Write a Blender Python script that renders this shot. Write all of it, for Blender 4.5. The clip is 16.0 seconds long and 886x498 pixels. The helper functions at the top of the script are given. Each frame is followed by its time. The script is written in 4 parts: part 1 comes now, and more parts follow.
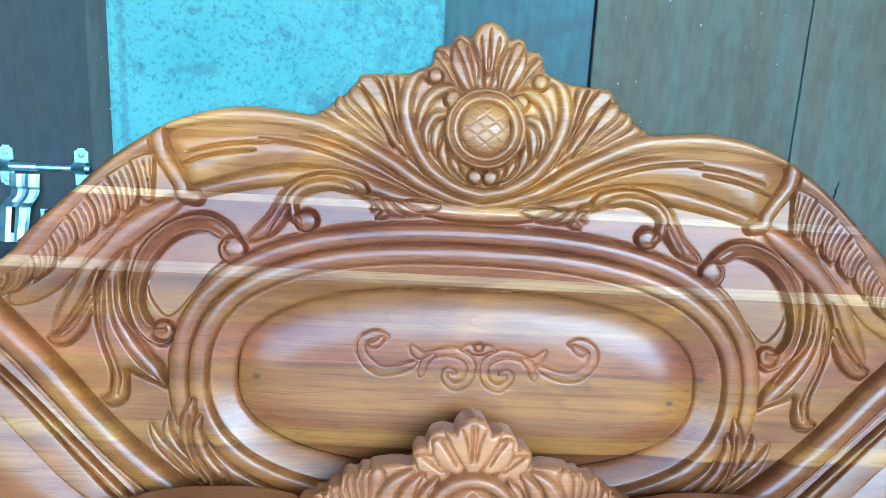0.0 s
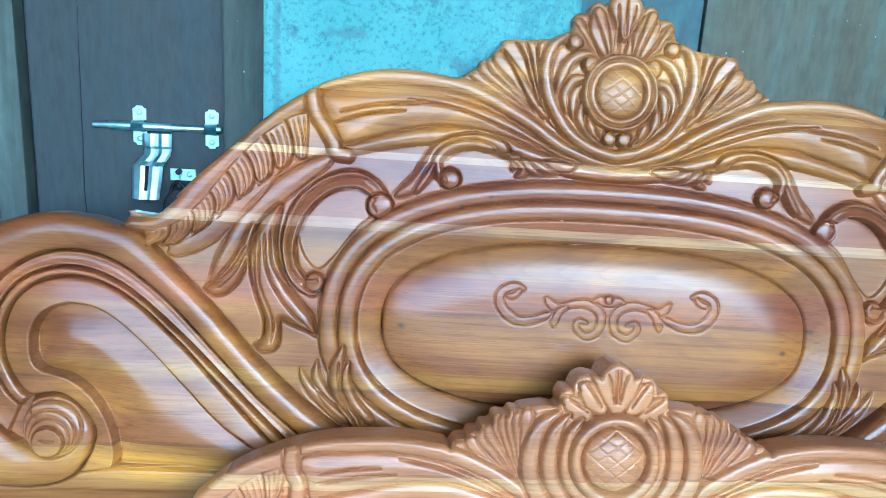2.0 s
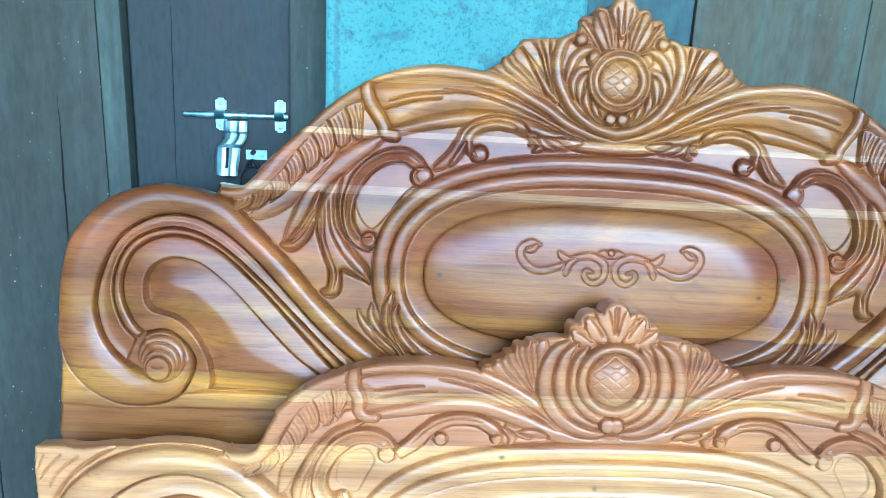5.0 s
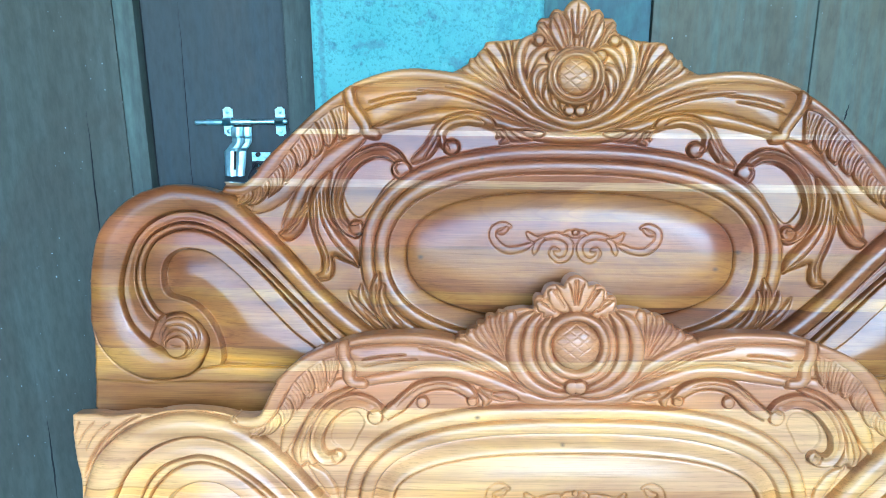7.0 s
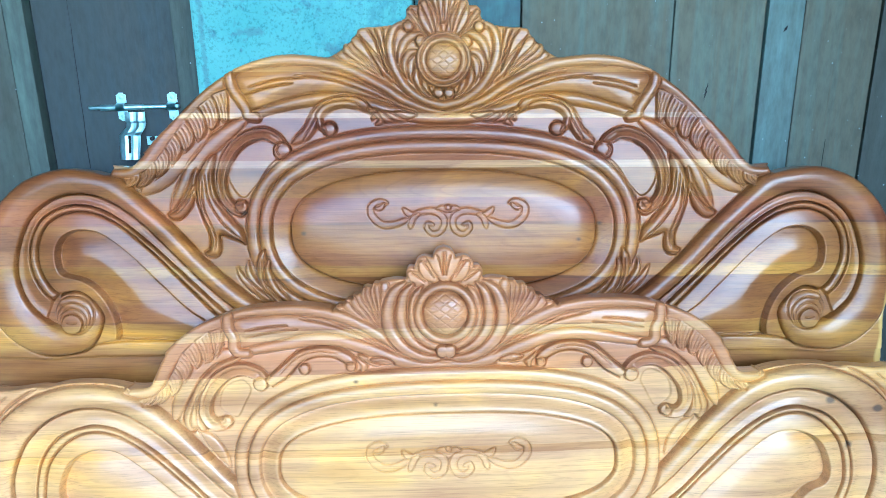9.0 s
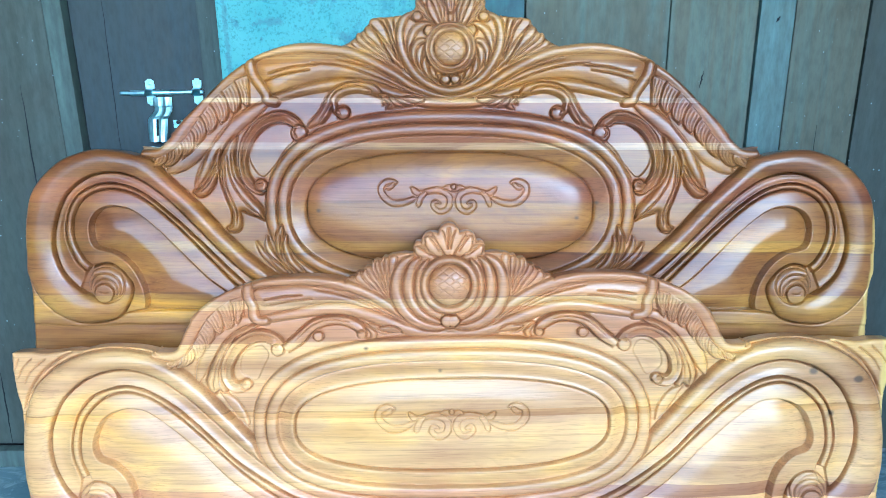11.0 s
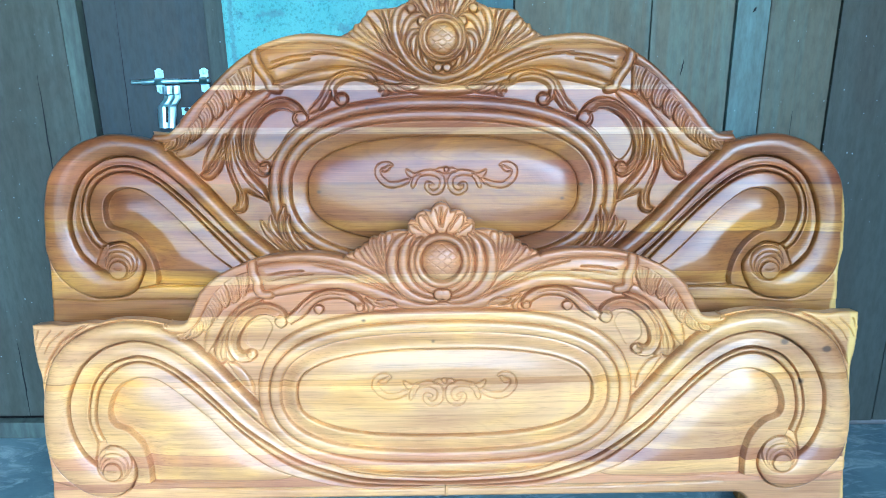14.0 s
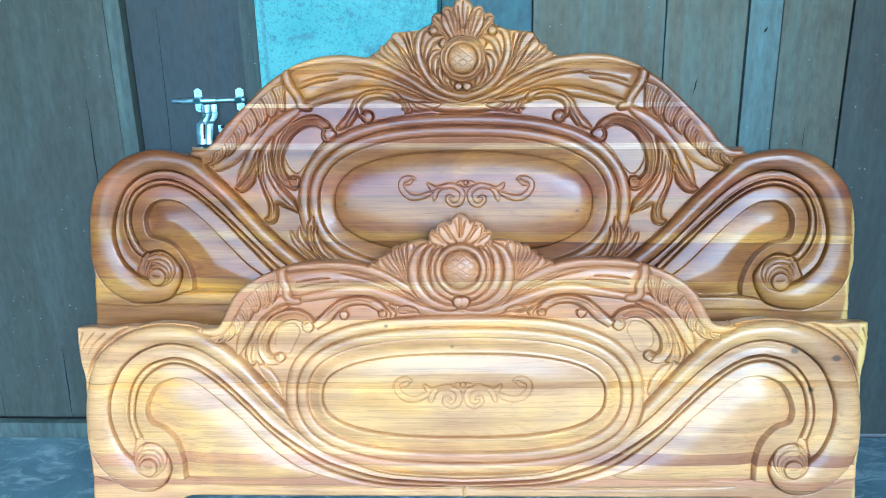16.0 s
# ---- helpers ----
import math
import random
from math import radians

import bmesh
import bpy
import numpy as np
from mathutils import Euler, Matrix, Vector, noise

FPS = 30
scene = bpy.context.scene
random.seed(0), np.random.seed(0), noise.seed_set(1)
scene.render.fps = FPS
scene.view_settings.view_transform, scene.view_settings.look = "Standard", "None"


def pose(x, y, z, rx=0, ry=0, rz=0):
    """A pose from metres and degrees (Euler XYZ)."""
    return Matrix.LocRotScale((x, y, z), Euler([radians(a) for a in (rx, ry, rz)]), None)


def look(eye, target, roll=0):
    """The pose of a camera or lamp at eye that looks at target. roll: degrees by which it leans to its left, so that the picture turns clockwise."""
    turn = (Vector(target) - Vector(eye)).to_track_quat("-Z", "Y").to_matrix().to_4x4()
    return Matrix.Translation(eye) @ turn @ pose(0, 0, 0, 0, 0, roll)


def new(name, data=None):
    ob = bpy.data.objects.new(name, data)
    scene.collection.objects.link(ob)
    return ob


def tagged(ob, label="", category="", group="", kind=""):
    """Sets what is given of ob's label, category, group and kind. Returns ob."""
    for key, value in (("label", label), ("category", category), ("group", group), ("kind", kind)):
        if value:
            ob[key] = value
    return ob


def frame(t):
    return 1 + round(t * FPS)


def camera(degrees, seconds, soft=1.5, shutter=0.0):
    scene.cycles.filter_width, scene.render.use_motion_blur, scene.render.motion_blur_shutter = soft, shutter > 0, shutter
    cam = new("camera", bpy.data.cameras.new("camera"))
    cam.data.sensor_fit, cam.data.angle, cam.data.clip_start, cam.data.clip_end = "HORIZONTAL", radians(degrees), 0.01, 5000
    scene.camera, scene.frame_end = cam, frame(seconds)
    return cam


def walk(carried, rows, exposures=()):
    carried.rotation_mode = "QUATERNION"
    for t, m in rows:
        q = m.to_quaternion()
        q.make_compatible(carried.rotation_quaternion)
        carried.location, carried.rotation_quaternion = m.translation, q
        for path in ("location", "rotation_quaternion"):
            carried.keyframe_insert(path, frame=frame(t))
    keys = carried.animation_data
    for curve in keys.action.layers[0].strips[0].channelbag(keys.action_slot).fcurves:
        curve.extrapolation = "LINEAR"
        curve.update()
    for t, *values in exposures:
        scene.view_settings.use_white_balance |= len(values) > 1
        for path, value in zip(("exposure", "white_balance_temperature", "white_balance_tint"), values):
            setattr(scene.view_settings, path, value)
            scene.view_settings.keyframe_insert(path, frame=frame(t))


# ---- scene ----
cam = camera(61.4, 16.0, 0.8)
PATH = [
    (0, (-0.097, 0.263, 1.032), (0.019, 2.208, 0.579), 3.0),
    (0.5, (-0.181, 0.267, 1.026), (-0.059, 2.201, 0.531), 4.0),
    (1, (-0.232, 0.265, 1.02), (-0.045, 2.196, 0.535), 4.5),
    (1.5, (-0.265, 0.241, 1.01), (-0.117, 2.172, 0.511), 3.5),
    (2, (-0.285, 0.217, 1.005), (-0.125, 2.146, 0.504), 3.7),
    (2.5, (-0.316, 0.195, 0.996), (-0.159, 2.127, 0.501), 4.0),
    (3, (-0.337, 0.17, 0.978), (-0.217, 2.099, 0.462), 2.8),
    (3.5, (-0.339, 0.151, 0.978), (-0.222, 2.073, 0.437), 3.0),
    (4, (-0.333, 0.107, 0.99), (-0.207, 2.026, 0.44), 4.2),
    (4.2, (-0.325, 0.088, 1.0), (-0.215, 2.008, 0.452), 3.8),
    (6.3, (-0.247, -0.089, 1.027), (-0.192, 1.839, 0.498), 1.4),
    (6.5, (-0.232, -0.098, 1.028), (-0.222, 1.829, 0.491), 1.1),
    (7, (-0.191, -0.121, 1.029), (-0.238, 1.805, 0.493), -0.2),
    (7.5, (-0.139, -0.142, 1.034), (-0.104, 1.783, 0.494), 0.5),
    (8, (-0.085, -0.158, 1.043), (-0.028, 1.764, 0.492), 0.3),
    (8.5, (-0.056, -0.179, 1.045), (-0.005, 1.737, 0.471), -0.5),
    (10.8, (-0.008, -0.284, 1.048), (0.001, 1.617, 0.425), -0.4),
    (11, (-0.015, -0.295, 1.042), (-0.023, 1.61, 0.431), -0.7),
    (11.5, (-0.008, -0.318, 1.043), (-0.035, 1.592, 0.451), -1.0),
    (12, (-0.001, -0.338, 1.039), (-0.023, 1.571, 0.446), -1.4),
    (12.5, (0.001, -0.354, 1.04), (-0.024, 1.547, 0.42), -1.0),
    (13, (0.006, -0.373, 1.038), (-0.01, 1.534, 0.436), -0.9),
    (13.5, (0.012, -0.383, 1.037), (-0.034, 1.522, 0.431), -1.2),
    (14, (0.008, -0.388, 1.04), (-0.012, 1.511, 0.413), -0.9),
    (14.5, (0.014, -0.402, 1.043), (-0.022, 1.508, 0.449), -0.9),
    (15, (0.013, -0.416, 1.041), (0.012, 1.478, 0.398), 0.1),
    (15.5, (0.018, -0.436, 1.041), (-0.034, 1.463, 0.418), -0.5),
    (16, (0.034, -0.462, 1.041), (-0.07, 1.451, 0.467), -1.3),
]
walk(cam, [(t, look(eye, target, roll)) for t, eye, target, roll in PATH], [(0, 3.36, 5350, 3), (16, 3.29, 5350, 3)])

# ---------------------------------------------------------------- light
world = bpy.data.worlds.new("sky")
scene.world = world
world.use_nodes = True
wn = world.node_tree
sky = wn.nodes.new("ShaderNodeTexSky")
sky.sky_type = 'NISHITA'
sky.sun_disc = False
sky.dust_density, sky.ozone_density = 0.3, 2.0
sky.sun_elevation, sky.sun_rotation = radians(33), radians(153)
wn.nodes["Background"].inputs["Strength"].default_value = 0.15
wn.links.new(sky.outputs[0], wn.nodes["Background"].inputs["Color"])
sun = new("sun", bpy.data.lights.new("sun", "SUN"))
sun.data.energy, sun.data.angle, sun.data.color = 0.50, radians(38), (0.74, 0.90, 1.0)
sun.matrix_world = look((1.6, -3.2, 2.3), (0, 0, 0))


# ---------------------------------------------------------------- materials
def material(name, rough=0.6, metal=0.0, coat=0.0):
    m = bpy.data.materials.new(name)
    m.use_nodes = True
    b = m.node_tree.nodes["Principled BSDF"]
    b.inputs["Roughness"].default_value, b.inputs["Metallic"].default_value = rough, metal
    b.inputs["Coat Weight"].default_value = coat
    return m, m.node_tree, b


def node(nt, kind, **sockets):
    n = nt.nodes.new(kind)
    for key, value in sockets.items():
        n.inputs[key.replace("_", " ")].default_value = value
    return n


def ramp(nt, source, stops, mode="LINEAR"):
    n = nt.nodes.new("ShaderNodeValToRGB")
    n.color_ramp.interpolation = mode
    e = n.color_ramp.elements
    while len(e) < len(stops):
        e.new(0.5)
    for el, (p, c) in zip(e, stops):
        el.position, el.color = p, (*c, 1)
    nt.links.new(source, n.inputs[0])
    return n.outputs["Color"]


def mixed(nt, kind, fac, a, b):
    n = nt.nodes.new("ShaderNodeMix")
    n.data_type, n.blend_type = "RGBA", kind
    n.clamp_factor = True
    for sock, v in ((n.inputs[0], fac), (n.inputs[6], a), (n.inputs[7], b)):
        if isinstance(v, (int, float)):
            sock.default_value = v
        elif isinstance(v, tuple):
            sock.default_value = (*v, 1)
        else:
            nt.links.new(v, sock)
    return n.outputs[2]


def coords(nt, scale=(1, 1, 1), offset=(0, 0, 0)):
    tc = nt.nodes.new("ShaderNodeTexCoord")
    mp = nt.nodes.new("ShaderNodeMapping")
    mp.inputs["Scale"].default_value, mp.inputs["Location"].default_value = scale, offset
    nt.links.new(tc.outputs["Object"], mp.inputs["Vector"])
    return mp.outputs["Vector"]


def noise_at(nt, vector, scale, detail=4.0, rough=0.55, distort=0.0):
    n = node(nt, "ShaderNodeTexNoise", Scale=scale, Detail=detail, Roughness=rough, Distortion=distort)
    nt.links.new(vector, n.inputs["Vector"])
    return n.outputs["Fac"]


def bumped(nt, b, height, strength, distance):
    n = node(nt, "ShaderNodeBump", Strength=strength, Distance=distance)
    nt.links.new(height, n.inputs["Height"])
    nt.links.new(n.outputs["Normal"], b.inputs["Normal"])
    return n


def teak(name, planks, top, seed, knots, uneven=1.0, sap=0.8):
    """Varnished wood of horizontal planks glued edge to edge. planks: (height of the lower joint, colour)."""
    m, nt, b = material(name, 0.3, 0.0, 1.0)
    b.inputs["Specular IOR Level"].default_value = 0.22
    b.inputs["Coat IOR"].default_value = 1.36
    tc = nt.nodes.new("ShaderNodeTexCoord")
    sep = nt.nodes.new("ShaderNodeSeparateXYZ")
    nt.links.new(tc.outputs["Object"], sep.inputs[0])
    level = node(nt, "ShaderNodeMapRange")
    level.inputs["From Max"].default_value = top
    nt.links.new(sep.outputs["Z"], level.inputs["Value"])
    base = ramp(nt, level.outputs[0], [(z / top, c) for z, c in planks], "CONSTANT")
    # every plank has its own figure: the grain breaks at the joints
    pick = random.Random(int(seed))
    own = ramp(nt, level.outputs[0], [(z / top, (pick.random(), pick.random(), pick.random())) for z, c in planks], "CONSTANT")

    def along(scale, offset):
        n = nt.nodes.new("ShaderNodeVectorMath")
        n.operation = "MULTIPLY_ADD"
        nt.links.new(own, n.inputs[0])
        n.inputs[1].default_value = (9, 9, 9)
        nt.links.new(coords(nt, scale, offset), n.inputs[2])
        return n.outputs[0]

    broad = noise_at(nt, along((1.1, 6, 16), (seed, 0, seed)), 1.0, 3.0, 0.5, 0.6)
    grain = noise_at(nt, along((2.2, 60, 120), (0, seed, 0)), 1.0, 6.0, 0.6, 0.8)
    # flat-sawn figure: growth rings as contour lines of a slow field
    field = noise_at(nt, along((0.9, 5, 9), (seed, 1, 4)), 1.0, 2.0, 0.45, 0.4)
    rings = node(nt, "ShaderNodeMath")
    rings.operation = "MULTIPLY"
    nt.links.new(field, rings.inputs[0])
    rings.inputs[1].default_value = 26.0
    saw = node(nt, "ShaderNodeMath")
    saw.operation = "FRACT"
    nt.links.new(rings.outputs[0], saw.inputs[0])
    figure = ramp(nt, saw.outputs[0], [(0.0, (1.04, 1.03, 1.0)), (0.72, (1.0, 0.98, 0.95)), (0.93, (0.6, 0.5, 0.44)), (1.0, (1.0, 1.0, 1.0))])
    seams = []
    for z, c in planks[1:]:
        seams += [(z / top - 0.0007, (1, 1, 1)), (z / top + 0.0007, (0, 0, 0))]
    seam = ramp(nt, level.outputs[0], [(0.0, (0, 0, 0))] + seams, "CONSTANT")
    pores = noise_at(nt, coords(nt, (14, 300, 520), (seed, 0, 0)), 1.0, 2.0, 0.5)
    c1 = mixed(nt, "MULTIPLY", 0.7, base, ramp(nt, broad, [(0.32, (0.5, 0.36, 0.3)), (0.5, (0.95, 0.92, 0.9)), (0.68, (1.25, 1.2, 1.05))]))
    c1 = mixed(nt, "MULTIPLY", 0.36 * uneven - 0.06, c1, figure)
    # varnish that took unevenly: golden and wine-brown clouds
    cloud = noise_at(nt, coords(nt, (3.6, 3.6, 8.5), (seed * 3, 0, 1)), 1.0, 4.0, 0.55, 0.9)
    gold = mixed(nt, "MULTIPLY", 1.0, c1, (1.22, 1.12, 0.68))
    wine = mixed(nt, "MULTIPLY", 1.0, c1, (0.66, 0.54, 0.68))
    clouded = mixed(nt, "MIX", ramp(nt, cloud, [(0.36, (0, 0, 0)), (0.62, (1, 1, 1))]), wine, mixed(nt, "MIX", ramp(nt, cloud, [(0.52, (0, 0, 0)), (0.7, (1, 1, 1))]), c1, gold))
    c1 = mixed(nt, "MIX", uneven, c1, clouded)
    streak = noise_at(nt, coords(nt, (1.6, 40, 210), (seed, 2, 5)), 1.0, 5.0, 0.62, 1.2)
    c2 = mixed(nt, "MULTIPLY", 0.3, c1, ramp(nt, grain, [(0.34, (0.42, 0.3, 0.24)), (0.5, (1.0, 0.98, 0.96)), (0.68, (1.15, 1.12, 1.05))]))
    c2 = mixed(nt, "MULTIPLY", 0.06 + 0.24 * uneven, c2, ramp(nt, streak, [(0.36, (0.35, 0.25, 0.2)), (0.43, (1, 1, 1))]))
    c3 = mixed(nt, "MULTIPLY", 0.28, c2, ramp(nt, pores, [(0.34, (0.4, 0.3, 0.25)), (0.42, (1, 1, 1))]))
    shown = ramp(nt, noise_at(nt, coords(nt, (3, 1, 5), (seed, 7, 1)), 1.0, 3.0), [(0.42, (0, 0, 0)), (0.6, (0.45, 0.45, 0.45))])
    c3 = mixed(nt, "MIX", mixed(nt, "MULTIPLY", 1.0, seam, shown), c3, (0.06, 0.03, 0.015))
    # pale sapwood left along one end of the planks
    rim = node(nt, "ShaderNodeMath")
    rim.operation = "MULTIPLY_ADD"
    nt.links.new(broad, rim.inputs[0])
    rim.inputs[1].default_value = -0.016
    nt.links.new(sep.outputs["X"], rim.inputs[2])
    pale = node(nt, "ShaderNodeMapRange")
    pale.inputs["From Min"].default_value, pale.inputs["From Max"].default_value = sap - 0.010, sap - 0.005
    pale.inputs["To Max"].default_value = 0.85
    nt.links.new(rim.outputs[0], pale.inputs["Value"])
    c3 = mixed(nt, "MIX", pale.outputs[0], c3, (0.74, 0.46, 0.13))
    for x, z, size in knots:
        off = nt.nodes.new("ShaderNodeVectorMath")
        off.operation = "MULTIPLY_ADD"
        off.inputs[1].default_value, off.inputs[2].default_value = (0.75, 0, 1), (-0.75 * x, 0, -z)
        nt.links.new(tc.outputs["Object"], off.inputs[0])
        far = nt.nodes.new("ShaderNodeVectorMath")
        far.operation = "LENGTH"
        nt.links.new(off.outputs[0], far.inputs[0])
        wob = node(nt, "ShaderNodeMath")
        wob.operation = "MULTIPLY_ADD"
        nt.links.new(grain, wob.inputs[0])
        wob.inputs[1].default_value = 0.004
        nt.links.new(far.outputs["Value"], wob.inputs[2])
        edge = node(nt, "ShaderNodeMapRange")
        edge.inputs["From Min"].default_value, edge.inputs["From Max"].default_value = size / 1000, size / 1000 + 0.004
        edge.inputs["To Min"].default_value, edge.inputs["To Max"].default_value = 0.8, 0.0
        nt.links.new(wob.outputs[0], edge.inputs["Value"])
        c3 = mixed(nt, "MIX", edge.outputs[0], c3, (0.07, 0.045, 0.03))
    nt.links.new(c3, b.inputs["Base Color"])
    rr = node(nt, "ShaderNodeMapRange")
    rr.inputs["To Min"].default_value, rr.inputs["To Max"].default_value = 0.32, 0.5
    nt.links.new(broad, rr.inputs["Value"])
    nt.links.new(rr.outputs[0], b.inputs["Roughness"])
    # uneven sanding and tool marks under the varnish
    marks = noise_at(nt, coords(nt, (26, 60, 48), (seed, 4, 2)), 1.0, 3.0, 0.5, 0.3)
    bumped(nt, b, mixed(nt, "ADD", 0.9, marks, mixed(nt, "ADD", 0.5, grain, pores)), 0.2, 0.0022)
    film = node(nt, "ShaderNodeBump", Strength=0.10, Distance=0.0022)
    nt.links.new(mixed(nt, "ADD", 0.16, marks, grain), film.inputs["Height"])
    nt.links.new(film.outputs["Normal"], b.inputs["Coat Normal"])
    gloss = node(nt, "ShaderNodeMapRange")
    gloss.inputs["To Min"].default_value, gloss.inputs["To Max"].default_value = 0.13, 0.30
    nt.links.new(cloud, gloss.inputs["Value"])
    nt.links.new(gloss.outputs[0], b.inputs["Coat Roughness"])
    return m


BROWN, RED, TAN, HONEY, STRIP = (0.39, 0.165, 0.043), (0.36, 0.128, 0.045), (0.62, 0.32, 0.10), (0.50, 0.25, 0.055), (0.62, 0.36, 0.17)
PALE, GOLD, ROSE, CLAY = (0.74, 0.415, 0.155), (0.71, 0.36, 0.105), (0.56, 0.26, 0.11), (0.55, 0.24, 0.09)
wood_head = teak("teak_head", [(0, HONEY), (0.52, BROWN), (0.60, HONEY), (0.622, BROWN), (0.70, RED), (0.745, BROWN), (0.80, STRIP), (0.812, RED),
                               (0.885, STRIP), (0.895, BROWN), (0.966, TAN), (1.06, TAN)], 1.12, 3.0,
                 [(-0.252, 0.684, 3.2), (0.243, 0.671, 3.0), (-0.151, 0.851, 2.2), (-0.186, 0.836, 2.0), (0.282, 0.70, 2.6), (-0.355, 0.722, 3.0)], 1.0, 0.808)
wood_foot = teak("teak_foot", [(0, ROSE), (0.06, PALE), (0.115, ROSE), (0.135, PALE), (0.165, ROSE), (0.19, PALE), (0.33, GOLD), (0.342, PALE), (0.472, CLAY), (0.535, PALE), (0.552, CLAY), (0.63, CLAY)], 0.7, 11.0,
                 [(0.668, 0.405, 6.0), (0.745, 0.392, 6.5), (0.70, 0.325, 5.0), (-0.02, 0.418, 2.2), (-0.155, 0.462, 3.0)], 0.55, 0.796)


# ---------------------------------------------------------------- carving
def spline(pts, closed=False, per=8):
    """A smooth line through a few points (mm in, metres out)."""
    p = np.array(pts, float) / 1000
    n = len(p)
    out = []
    t = np.linspace(0, 1, per, endpoint=False)[:, None]
    for i in range(n if closed else n - 1):
        if closed:
            a, b, c, d = p[i - 1], p[i], p[(i + 1) % n], p[(i + 2) % n]
        else:
            a, b, c, d = p[max(i - 1, 0)], p[i], p[i + 1], p[min(i + 2, n - 1)]
        out.append(0.5 * (2 * b + (c - a) * t + (2 * a - 5 * b + 4 * c - d) * t * t + (3 * b - a - 3 * c + d) * t ** 3))
    out = np.concatenate(out)
    return out if closed else np.vstack([out, p[-1]])


def soften(a, passes):
    for _ in range(passes):
        p = np.pad(a, 1, mode="edge")
        a = 0.5 * a + 0.125 * (p[:-2, 1:-1] + p[2:, 1:-1] + p[1:-1, :-2] + p[1:-1, 2:])
    return a


def notch(x, width):
    """A V-shaped cut, 1 at its bottom."""
    return np.exp(-np.abs(x / width) ** 1.2)


class Relief:
    """Half of a symmetric carved board: heights over u (out from the middle) and s (up), in metres."""

    def __init__(self, half, low, high, cell):
        self.cell, self.low = cell, low
        self.u = np.arange(0, half + cell, cell)
        self.s = np.arange(low, high + cell, cell)
        self.U, self.S = np.meshgrid(self.u, self.s)
        self.h = np.zeros_like(self.U)
        self.part = np.zeros(self.U.shape, int)

    def near(self, line, margin):
        lo, hi = line.min(0) - margin, line.max(0) + margin
        i0, i1 = np.searchsorted(self.s, (lo[1], hi[1]))
        j0, j1 = np.searchsorted(self.u, (lo[0], hi[0]))
        return slice(i0, i1), slice(j0, j1)

    def distance(self, line, margin, closed=False):
        """Window, distance to the line and how far along it (0 to 1)."""
        w = self.near(line, margin)
        U, S = self.U[w], self.S[w]
        best, along = np.full(U.shape, 9.0), np.zeros(U.shape)
        q = np.vstack([line, line[:1]]) if closed else line
        seg = np.diff(q, axis=0)
        ln = np.hypot(seg[:, 0], seg[:, 1]) + 1e-9
        run = np.concatenate([[0], np.cumsum(ln)])
        for a, d, L, r in zip(q, seg, ln, run):
            k = np.clip(((U - a[0]) * d[0] + (S - a[1]) * d[1]) / L ** 2, 0, 1)
            e = np.hypot(U - a[0] - k * d[0], S - a[1] - k * d[1])
            m = e < best
            best[m] = e[m]
            along[m] = ((r + k * L) / run[-1])[m]
        return w, best, along

    def inside(self, line, margin=0.02):
        """Window and signed distance, positive inside the closed line."""
        w, d, _ = self.distance(line, margin, True)
        U, S = self.U[w], self.S[w]
        odd = np.zeros(U.shape, bool)
        for a, b in zip(line, np.roll(line, -1, 0)):
            if a[1] != b[1]:
                c = (a[1] > S) != (b[1] > S)
                odd ^= c & (U < (b[0] - a[0]) * (S - a[1]) / (b[1] - a[1]) + a[0])
        return w, np.where(odd, d, -d)

    def roll(self, pts, width, height, level=0.0, cut=1.5, power=0.32, taper=True):
        """A rounded bar along a line. width: half-widths in mm along it; heights in mm; cut: depth of the gouge line beside it."""
        line = spline(pts)
        wd = np.atleast_1d(width) / 1000.0
        w, d, t = self.distance(line, wd.max() + 0.008)
        half = np.interp(t, np.linspace(0, 1, len(wd)), wd)
        if taper:
            length = np.hypot(*np.diff(line, axis=0).T).sum()
            run = np.clip(np.minimum(t, 1 - t) * length / (1.6 * wd.max()), 0, 1)
            half = half * (0.3 + 0.7 * np.sqrt(run))
            height = height * (0.35 + 0.65 * np.sqrt(run))
        h = self.h[w]
        h -= 3.2 * cut / 1000 * notch(d - half - 0.0006, 0.0011)
        x = np.clip(1 - (d / half) ** 2, 0, 1)
        bar = (level + 0.5 * height * x ** (power + 0.15)) / 1000 - 1.6 * np.clip(d - half, 0, None)
        h[:] = np.where(d < half + 0.008, np.maximum(h, bar), h)

    def band(self, outer, inner, profile, cut=2.5, tag=0):
        """A member between two lines; profile: height in mm across it, 0 at the outer line and 1 at the inner."""
        a, b = spline(outer), spline(inner)
        line = np.vstack([a, b[::-1]])
        w, d = self.inside(line, 0.012)
        U, S = self.U[w], self.S[w]
        da, db = np.full(U.shape, 9.0), np.full(U.shape, 9.0)
        for q, e in ((a, da), (b, db)):
            for p, v in zip(q[:-1], np.diff(q, axis=0)):
                k = np.clip(((U - p[0]) * v[0] + (S - p[1]) * v[1]) / (v @ v + 1e-12), 0, 1)
                np.minimum(e, np.hypot(U - p[0] - k * v[0], S - p[1] - k * v[1]), out=e)
        t = da / (da + db + 1e-9)
        h = self.h[w]
        k = smooth(d, -0.0008, 0.0016)
        h[:] = h * (1 - k) + k * profile(t) / 1000
        near = np.minimum(da, db)
        h -= 3.4 * cut / 1000 * notch(near, 0.0011)
        if tag:
            self.part[w][d > 0] = tag

